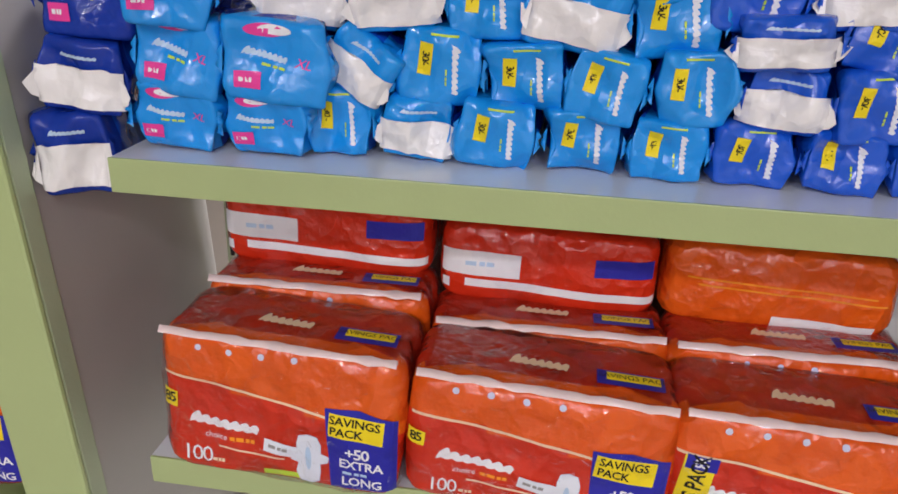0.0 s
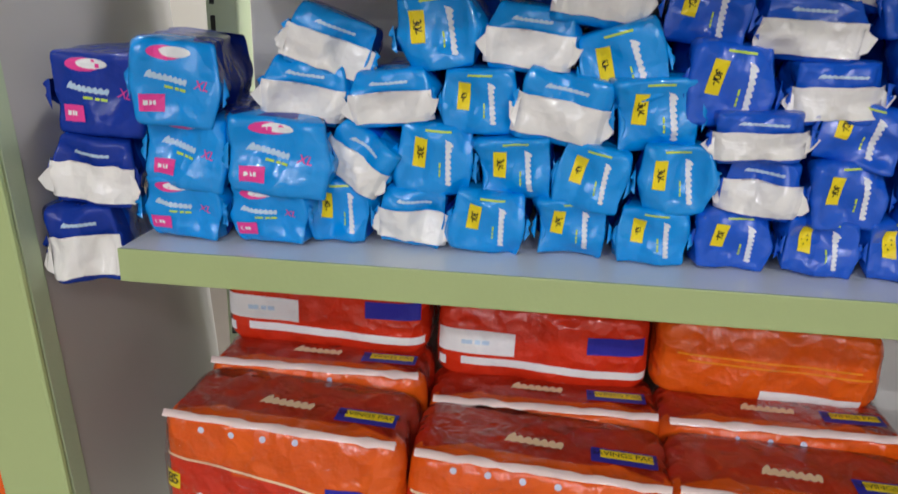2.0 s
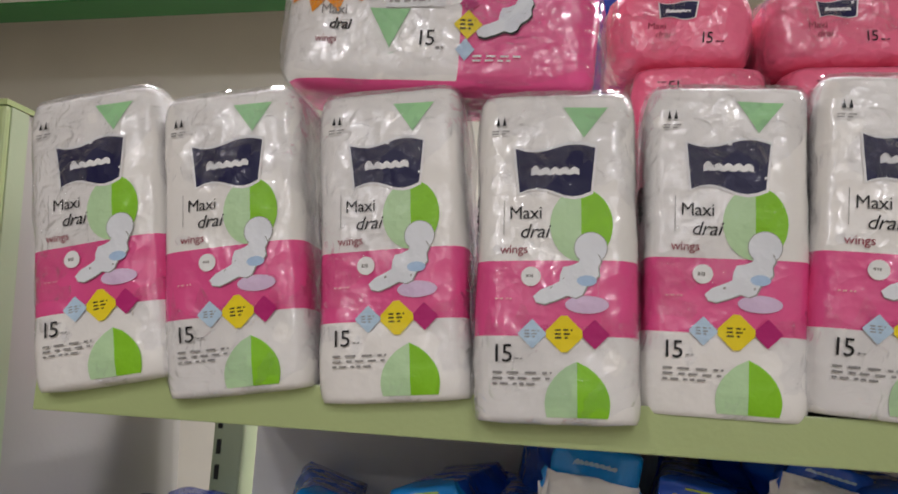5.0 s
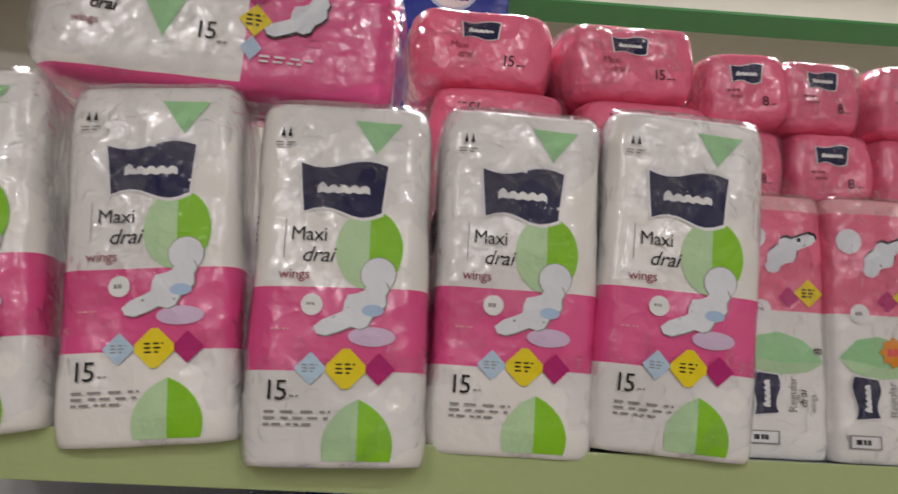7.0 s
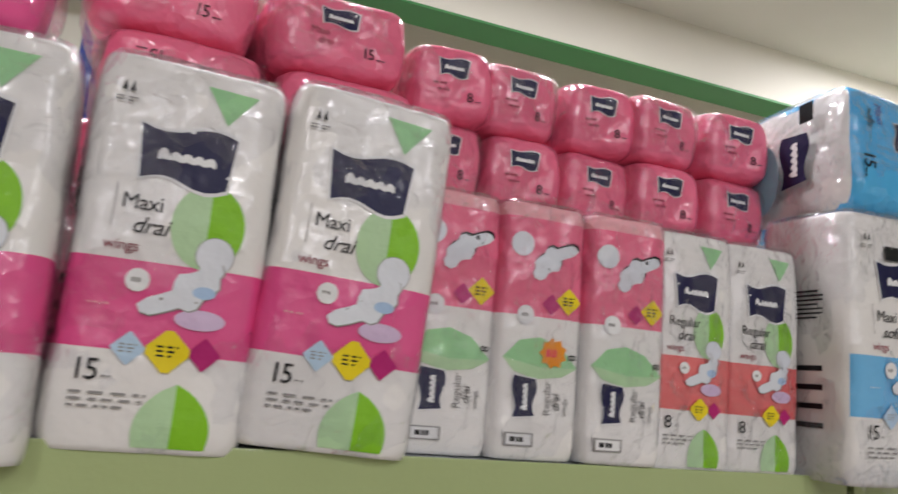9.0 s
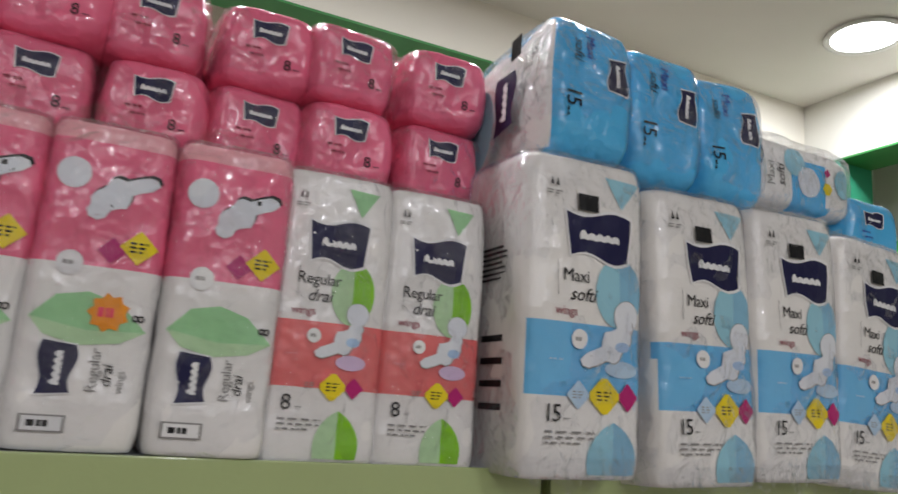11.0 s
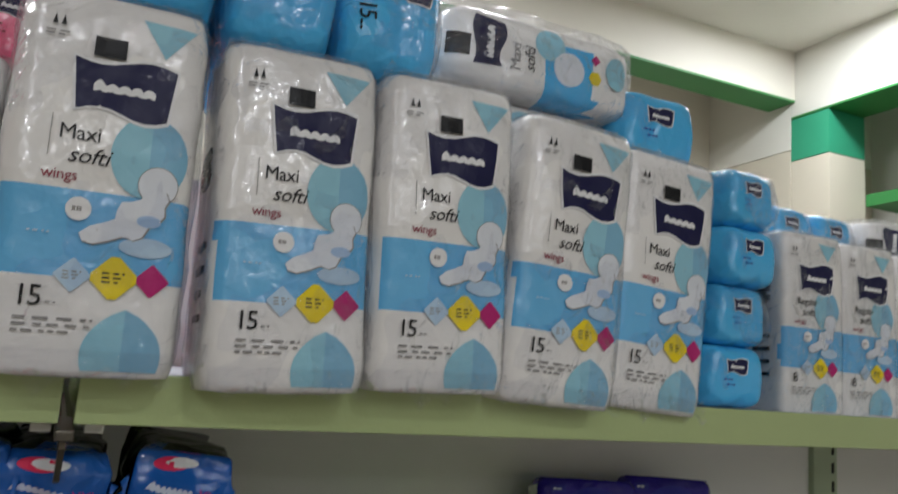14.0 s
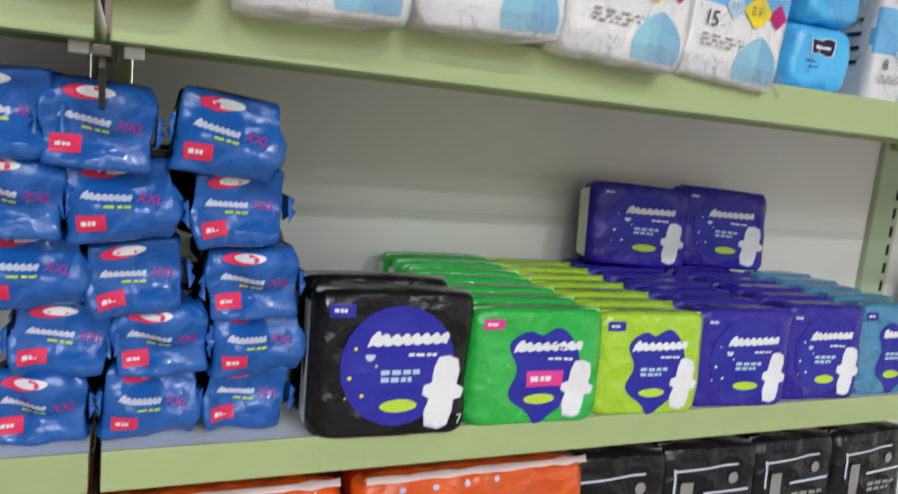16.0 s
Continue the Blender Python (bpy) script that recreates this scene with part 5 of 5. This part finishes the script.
def pouch(tone, w, h, d, seed, label, shape, wing="wht"):
    """A small flat pack standing on edge: dark figure, name, tag, pad picture and a crimped seam along the top."""
    root = empty("pad_pack", Matrix(), label, "pad pack", GU)
    bag = Bag(w, d, h, e=6, ez=11, amp=0.0010, freq=30, seed=seed, low=0.003, lowfreq=18, ridge=0.0018)
    part("bag", bag.mesh(18, 6, 18), M[tone], root, "", True)
    bm = bmesh.new()
    rows = [[bm.verts.new((w * (-0.48 + 0.96 * i / 12), -0.2 * d + 0.003 * noise.noise((i * 0.8, seed, k)), h * (0.985 + 0.028 * k))) for i in range(13)] for k in range(2)]
    for i in range(12):
        bm.faces.new((rows[0][i], rows[0][i + 1], rows[1][i + 1], rows[1][i]))
    part("top_seam", bm, M[{"greenfilm": "mint", "blackfilm": "grey"}.get(tone, tone)], root, "", True)
    # folded white side
    bm = bmesh.new()
    a = [bm.verts.new((-w * 0.50 - 0.002, -d * 0.3 + 0.002 * noise.noise((i, seed, 2)), h * (0.06 + 0.86 * i / 6))) for i in range(7)]
    b = [bm.verts.new((-w * 0.505 - 0.001, d * 0.36, h * (0.10 + 0.8 * i / 6))) for i in range(7)]
    for i in range(6):
        bm.faces.new((a[i], b[i], b[i + 1], a[i + 1]))
    part("folded_side", bm, M["flap"], root, "", True)
    D = []
    if shape == "night":
        D += [("night_print", "inkblue", disc(0.02 * w, 0.5 * h, 0.36 * w, 0.42 * h, 24))]
        for sx, sz, k in ((-0.25, 0.62, 0.012), (-0.28, 0.42, 0.014), (-0.2, 0.3, 0.014), (-0.12, 0.5, 0.009), (-0.3, 0.28, 0.008)):
            D.append(("star_print", "yellow" if tone == "blackfilm" else "wht", disc(sx * w, sz * h, k * w, n=5)))
        D.append(("moon_print", "silver", poly([(-0.16 * w + 0.03 * w * math.cos(t), 0.57 * h + 0.03 * w * math.sin(t)) for t in [math.pi * (0.9 + k / 8) for k in range(9)]] + [(-0.13 * w, 0.58 * h)])))
    else:
        D += [("wing_print", "inkblue", poly([(0.30 * w * math.cos(t) * (1 - 0.42 * math.cos(2 * t) ** 2 * (math.cos(t) < 0)) + 0.02 * w, 0.48 * h + 0.40 * h * math.sin(t) * (1 + 0.12 * math.cos(t)) - 0.10 * h * math.exp(-14 * (math.cos(t)) ** 2)) for t in [2 * math.pi * i / 40 for i in range(40)]]))]
    D += [("brand_name", "wht", brandmark(0.08 * w, 0.69 * h, 0.5 * w, 0.15 * h, 2, 8)), ("small_print", "wht", bars(0.2 * w, 0.575 * h, 0.24 * w, 0.035 * h, 5))]
    if tone == "greenfilm":
        D += [("tag_print", "hotpink", rect(0.06 * w, 0.40 * h, 0.28 * w, 0.14 * h)), ("small_print", "wht", bars(0.06 * w, 0.40 * h, 0.22 * w, 0.07 * h, 4))]
    else:
        D += [("small_print", "palesky", bars(0.04 * w, 0.43 * h, 0.26 * w, 0.1 * h, 4, 2))]
    D += [("flash_print", "limeink", disc(0.03 * w, 0.22 * h, 0.12 * w, 0.045 * h)),
          ("pad_outline", "silver", spot(None, PAD_UP, 0.31 * w, 0.31 * h, 0.262 * h, -8)), ("pad_print", "wht", spot(None, PAD_UP, 0.31 * w, 0.315 * h, 0.25 * h, -8)),
          ("price_tag", "hotpink" if tone == "greenfilm" else "inkblue", rect(-0.34 * w, 0.88 * h, 0.15 * w, 0.09 * h, 2)), ("small_print", "wht", bars(-0.34 * w, 0.88 * h, 0.1 * w, 0.04 * h, 3))]
    if tone == "blackfilm":
        D.append(("lettering", "wht", lettering("7", 0.44 * w, 0.1 * h, 0.07 * h)))
    if shape == "plain":
        D = [("line_print", "silver", rect(-0.05 * w, 0.80 * h, 0.62 * w, 0.02 * h, 4)), ("line_print", "silver", rect(-0.36 * w, 0.66 * h, 0.02 * w, 0.28 * h, 2)), ("grey_print", "grey", rect(-0.24 * w, 0.50 * h, 0.12 * w, 0.34 * h)),
             ("line_print", "silver", rect(0.16 * w, 0.56 * h, 0.46 * w, 0.025 * h, 3)), ("small_print", "grey", bars(0.15 * w, 0.40 * h, 0.4 * w, 0.12 * h, 4, 2)), ("round_print", "grey", disc(0.22 * w, 0.69 * h, 0.05 * w))]
    print_on(root, bag, D)
    return root


KINDS = [  # tone, width, height, depth, label, print, x of the middle, y of the first front, rows, pitch
    ("blackfilm", 0.116, 0.102, 0.040, "black pad pack with night print, standing upright", "night", 1.089, -0.008, 2, 0.045),
    ("greenfilm", 0.113, 0.088, 0.030, "green pad pack with a pink tag, standing upright", "wing", 1.206, -0.004, 7, 0.035),
    ("lime", 0.104, 0.084, 0.030, "lime green pad pack, standing upright", "wing", 1.314, -0.002, 7, 0.035),
    ("violet", 0.106, 0.086, 0.030, "violet pad pack with night print, standing upright", "night", 1.417, 0.0, 7, 0.035),
    ("violet", 0.098, 0.088, 0.030, "violet pad pack with night print, standing upright", "night", 1.518, 0.004, 6, 0.035),
    ("tealfilm", 0.09, 0.088, 0.030, "teal blue pad pack with a red print, standing upright", "wing", 1.614, 0.006, 5, 0.035),
]
pouches = {}
for n, (tone, w, h, d, label, shape, x, y, rows, pitch) in enumerate(KINDS):
    src = pouch(tone, w, h, d, 120 + n, label, shape)
    pouches[n] = src
    for k in range(rows):
        place(src, pose(x + RND.uniform(-0.002, 0.002) * (k > 0), y + pitch * k, BLUE_Z + 0.0008, -3 + RND.uniform(-2, 2) * (k > 0), 0, -3 + RND.uniform(-2, 2)) @ pose(0, d / 2, 0))
for n, x, t in ((3, 1.43, -4), (4, 1.545, -9)):
    ob = copy_thing(pouches[n], Matrix())
    ob.matrix_basis = pose(x, 0.195, BLUE_Z + 0.089, -8, 2, t) @ Matrix.Diagonal((1.18, 1, 1.0, 1))
    ob["label"] = "violet pad pack leaning on top of the others"

# ---- orange packs on the lower shelf ----
GO = "orange packs on the lower shelf"


def orange_pack(style, w, h, d, seed):
    root = empty("pad_pack", Matrix(), "large orange and red pad pack with a violet corner" if style != "tape" else "large orange pad pack with a yellow savings strip", "pad pack", GO)
    bag = Bag(w, d, h, e=9, ez=11.0, amp=0.0014, freq=20, seed=seed, low=0.0045, lowfreq=12, ridge=0.003, belly=0.04)
    wave = lambda x: 0.60 + 0.05 * math.cos(x / w * 3.0 + 1.0) - 0.1 * x / w
    # slot 2: top and back in a darker red, for their weaker light
    part("bag", bag.mesh(26, 10, 20, index=lambda x, y, z: 1 if y < -d * 0.25 and z / h < wave(x) else (2 if y > -d * 0.3 else 0)), [M["orange"], M["red"], M["red_shaded"]], root, "", True)
    # crimped seam across the top
    bm = bmesh.new()
    rows = []
    for k, (dy, dz) in enumerate(((0.0, 0.0), (-0.008, 0.006), (-0.014, 0.001))):
        rows.append([bm.verts.new((w * (-0.47 + 0.94 * i / 18), -d * 0.455 + dy * 0.6 + 0.003 * noise.noise((i * 0.6, seed, k)), h * 0.985 + dz + 0.003 + 0.002 * noise.noise((i * 0.9, k, seed)))) for i in range(19)])
    for a, b in zip(rows, rows[1:]):
        for i in range(18):
            bm.faces.new((a[i], a[i + 1], b[i + 1], b[i]))
    part("top_seam", bm, M["seam"], root, "pale crimped seam", True)
    up = lambda x: h * (wave(x) + 0.012)
    D = [("wave_line", "cream_ink", poly([(x * w, up(x * w) - 0.0012) for x in [-0.48 + 0.06 * i for i in range(17)]] + [(x * w, up(x * w) + 0.0012) for x in reversed([-0.48 + 0.06 * i for i in range(17)])])),
         ("brand_name", "wht", brandmark(-0.22 * w, 0.40 * h, 0.29 * w, 0.14 * h, -2, 7)), ("lettering", "wht", lettering("choice", -0.26 * w, 0.29 * h, 0.045 * h)), ("small_print", "sticker", bars(-0.13 * w, 0.29 * h, 0.14 * w, 0.045 * h, 5)),
         ("lettering", "wht", lettering("100", -0.34 * w, 0.13 * h, 0.12 * h)), ("small_print", "cream_ink", bars(-0.24 * w, 0.11 * h, 0.07 * w, 0.04 * h, 3)),
         ("wave_line", "cream_ink", poly([(x * w, h * (0.2 - 0.06 * x) - 0.0009) for x in [-0.25 + 0.04 * i for i in range(8)]] + [(x * w, h * (0.2 - 0.06 * x) + 0.0009) for x in reversed([-0.25 + 0.04 * i for i in range(8)])]))]
    for i in range(4):
        D.append(("flower_print", "silver", disc((-0.32 + 0.13 * i) * w, (0.93 + 0.004 * i) * h, 0.014 * w, n=7)))
    if style != "tape":
        D += [("corner_print", "inkblue", poly([(0.22 * w, 0.03 * h), (0.20 * w, 0.66 * h), (0.34 * w, 0.68 * h), (0.485 * w, 0.62 * h), (0.485 * w, 0.05 * h)]), "violet corner panel"),
              ("savings_tag", "yellow", rect(0.325 * w, 0.535 * h, 0.22 * w, 0.18 * h, -3), "yellow savings tag"), ("lettering", "black", lettering("SAVINGS", 0.32 * w, 0.575 * h, 0.062 * h, bold=True, turn=-3)), ("lettering", "black", lettering("PACK", 0.285 * w, 0.495 * h, 0.062 * h, bold=True, turn=-3)),
              ("lettering", "wht", lettering("+50", 0.33 * w, 0.335 * h, 0.085 * h, bold=True)), ("lettering", "wht", lettering("EXTRA", 0.345 * w, 0.24 * h, 0.07 * h, bold=True)), ("lettering", "wht", lettering("LONG", 0.35 * w, 0.10 * h, 0.07 * h, bold=True)),
              ("small_print", "palesky", bars(0.34 * w, 0.17 * h, 0.14 * w, 0.035 * h, 4)),
              ("flash_print", "limeink", rect(0.02 * w, 0.07 * h, 0.16 * w, 0.05 * h)),
              ("pad_outline", "silver", spot(None, PAD_UP, 0.13 * w, 0.24 * h, 0.205 * h, 0)), ("pad_print", "padwhite", spot(None, PAD_UP, 0.13 * w, 0.243 * h, 0.195 * h, 0)), ("pad_core", "palesky", disc(0.13 * w, 0.24 * h, 0.012 * w, 0.10 * h)),
              ("strip_print", "padwhite", rect(0.02 * w, 0.285 * h, 0.15 * w, 0.10 * h, -6)), ("small_print", "grey", bars(0.02 * w, 0.285 * h, 0.11 * w, 0.04 * h, 4, turn=-6)),
              ("price_tag", "yellow", rect(-0.455 * w, 0.52 * h, 0.07 * w, 0.12 * h, -4)), ("lettering", "black", lettering("85", -0.455 * w, 0.52 * h, 0.075 * h, bold=True))]
    else:
        D += [("savings_tag", "yellow", rect(-0.40 * w, 0.36 * h, 0.115 * w, 0.66 * h, -3), "yellow savings strip"), ("price_tag", "inkblue", rect(-0.385 * w, 0.64 * h, 0.115 * w, 0.12 * h, -3)), ("lettering", "wht", lettering("85", -0.385 * w, 0.64 * h, 0.085 * h, bold=True)),
              ("lettering", "black", lettering("SAVINGS PACK", -0.40 * w, 0.30 * h, 0.06 * w, turn=86, bold=True, squeeze=0.8)),
              ("round_print", "palesky", disc(0.30 * w, 0.16 * h, 0.07 * w)), ("round_print", "aquaink", disc(0.30 * w, 0.16 * h, 0.045 * w)), ("round_print", "palesky", disc(0.30 * w, 0.16 * h, 0.03 * w))]
    print_on(root, bag, D)
    # print along the upper side
    for name, mat, bm, lift in (("brand_name", "cream_ink", brandmark(-0.03 * w, 0.0, 0.22 * w, 0.020, -2, 7), 0.0026), ("savings_tag", "inkblue", rect(0.31 * w, -0.006, 0.25 * w, 0.020), 0.0026),
                                ("savings_tag", "yellow", rect(0.32 * w, -0.004, 0.20 * w, 0.011), 0.0030), ("lettering", "black", lettering("SAVINGS PACK", 0.32 * w, -0.004, 0.006), 0.0034)):
        for v in bm.verts:
            v.co = (v.co.x, v.co.z - 0.006, h + lift)
        part(name, bm, M[mat], root)
    ov = part("overwrap", Bag(w * 1.015, d * 1.02, h * 1.006, e=8, ez=10.0, amp=0.0022, freq=30, seed=seed + 9, low=0.004, lowfreq=12, ridge=0.004, belly=0.05).mesh(26, 10, 16), M["clear_thin"], root, "glossy clear film", True)
    ov.visible_shadow = False
    return root


def flat_pack(w, h, d, seed, style):
    """An orange pack laid flat on the others, its back with a white label to the front."""
    root = empty("pad_pack", Matrix(), "orange pad pack laid flat with a white label strip", "pad pack", GO)
    bag = Bag(w, d, h, e=8, ez=7, amp=0.0015, freq=20, seed=seed, low=0.004, lowfreq=12, ridge=0.003)
    part("bag", bag.mesh(20, 10, 14), M["red" if style else "orange"], root, "", True)
    if style:
        D = [("label_strip", "wht", rect(-0.30 * w, 0.52 * h, 0.36 * w, 0.30 * h, -1), "white label strip"), ("label_line", "wht", rect(0.06 * w, 0.26 * h, 0.86 * w, 0.10 * h, -1)), ("small_print", "palesky", bars(-0.28 * w, 0.52 * h, 0.18 * w, 0.08 * h, 4)),
             ("code_mark", "wht", rect(-0.46 * w, 0.24 * h, 0.035 * w, 0.12 * h)), ("corner_print", "inkblue", rect(0.34 * w, 0.62 * h, 0.26 * w, 0.22 * h))]
    else:
        D = [("label_strip", "wht", rect(0.2 * w, 0.12 * h, 0.44 * w, 0.14 * h, -2), "white label strip"), ("wave_line", "sticker", rect(0.0, 0.56 * h, 0.8 * w, 0.02 * h, -2)), ("wave_line", "sticker", rect(0.05 * w, 0.48 * h, 0.8 * w, 0.02 * h, -2))]
    print_on(root, bag, D)
    bm = bmesh.new()
    bm.faces.new([bm.verts.new((w * x, d * y, h + 0.003)) for x, y in ((0.22, -0.42), (0.47, -0.42), (0.47, 0.2), (0.22, 0.2))])
    part("corner_print", bm, M["inkblue"], root)
    bm = bmesh.new()
    bm.faces.new([bm.verts.new((0.08 * w + 0.12 * w * math.cos(t), -0.1 * d + 0.25 * d * math.sin(t), h + 0.003)) for t in [2 * math.pi * i / 20 for i in range(20)]])
    part("pad_print", bm, M["silver"], root)
    bm = lettering("100", -0.32 * w, 0, 0.028)
    for v in bm.verts:
        v.co = (v.co.x, -0.30 * d + v.co.z, h + 0.003)
    part("lettering", bm, M["wht"], root)
    ov = part("overwrap", Bag(w * 1.02, d * 1.02, h * 1.01, e=5, ez=4.5, amp=0.003, freq=30, seed=seed + 9, low=0.003).mesh(20, 8, 12), M["clear_thin"], root, "glossy clear film", True)
    ov.visible_shadow = False
    return root


# x, print, width, heights of the first and second row, y of the front
COLS = [(0.124, "corner", 0.204, 0.127, 0.135, -0.012), (0.332, "corner", 0.208, 0.114, 0.117, -0.014), (0.535, "tape", 0.205, 0.108, 0.117, -0.016)]
for n, (x, style, w, h, h2, y) in enumerate(COLS):
    src = orange_pack(style, w, h, 0.095, 140 + n)
    place(src, pose(x, y + 0.0475, ORANGE_Z + 0.003, 0, (2.2, 2.4, 1.2)[n], -1.5))
    place(src, pose(x + 0.004, y + 0.0475 + 0.088, ORANGE_Z + 0.001, 0, 0, 0.5) @ Matrix.Diagonal((1, 0.9, h2 / h, 1)), "orange pad pack standing in the second row")
    fl = flat_pack(0.2, 0.078, 0.115, 150 + n, n < 2)
    place(fl, pose(x - 0.002, 0.132 + 0.0575, ORANGE_Z + h2 - 0.004, 0, 0.5, 0))
    if n == 0:
        orange_first = src
# more of them in the unseen stretch and under the second bay
for x in (0.745, 0.965, 1.175):
    for k in range(1 if x < 0.9 else 2):
        ob = place(orange_first, pose(x, 0.05 + 0.01 * k, ORANGE_Z + 0.001 + 0.116 * k, 0, 0, 1) @ Matrix.Diagonal((1, 1, 0.85 if x > 0.9 else 1, 1)))
black_source = pouch("blackfilm", 0.116, 0.102, 0.040, 133, "black pad pack with thin white lines, standing in a double row", "plain")
for x in (1.335, 1.447, 1.559, 1.671):
    for k in range(2):
        place(black_source, pose(x, 0.05 + 0.012 * k, ORANGE_Z + 0.001 + 0.104 * k, -4, 0, RND.uniform(-5, 5)))

place(orange_first, pose(-0.215, 0.03, 0.836, 0, 0, 4), "orange pad pack on the neighbouring shelf")


def lumpy_pack(x, y, w, d, h, mat, seed, label):
    """A soft pack slumped on the board, its top drawn together."""
    root = empty("soft_pack", pose(x, y, BLUE_Z + 0.0008, 0, 0, -12 + 9 * (seed % 3)), label, "pack", "soft packs in the third bay")
    bag = Bag(w, d, h, e=3.2, ez=3.0, amp=0.003, freq=24, seed=seed, low=0.012, lowfreq=14, ridge=0.006, belly=0.08)
    part("bag", bag.mesh(16, 10, 14), M[mat], root, "", True)
    rows = [[((0.10 + 0.05 * k) * w * math.cos(a) * (1 + 0.25 * noise.noise((a * 2, seed, k))), (0.08 + 0.05 * k) * d * math.sin(a), h * (0.97 + 0.07 * k)) for a in [2 * math.pi * i / 12 for i in range(12)]] for k in range(3)]
    bm = bmesh.new()
    rings = [[bm.verts.new(p) for p in row] for row in rows]
    for a, b in zip(rings, rings[1:]):
        for i in range(12):
            bm.faces.new((a[i], a[(i + 1) % 12], b[(i + 1) % 12], b[i]))
    part("gathered_top", bm, M[mat], root, "", True)


lumpy_pack(2.03, 0.10, 0.12, 0.10, 0.085, "flap", 171, "greyish white soft pack slumped on the shelf board")
lumpy_pack(1.99, 0.20, 0.10, 0.08, 0.095, "silverfilm", 172, "grey soft pack standing at the back of the board")
lumpy_pack(2.15, 0.12, 0.12, 0.10, 0.09, "flap", 173, "greyish white soft pack slumped on the shelf board")
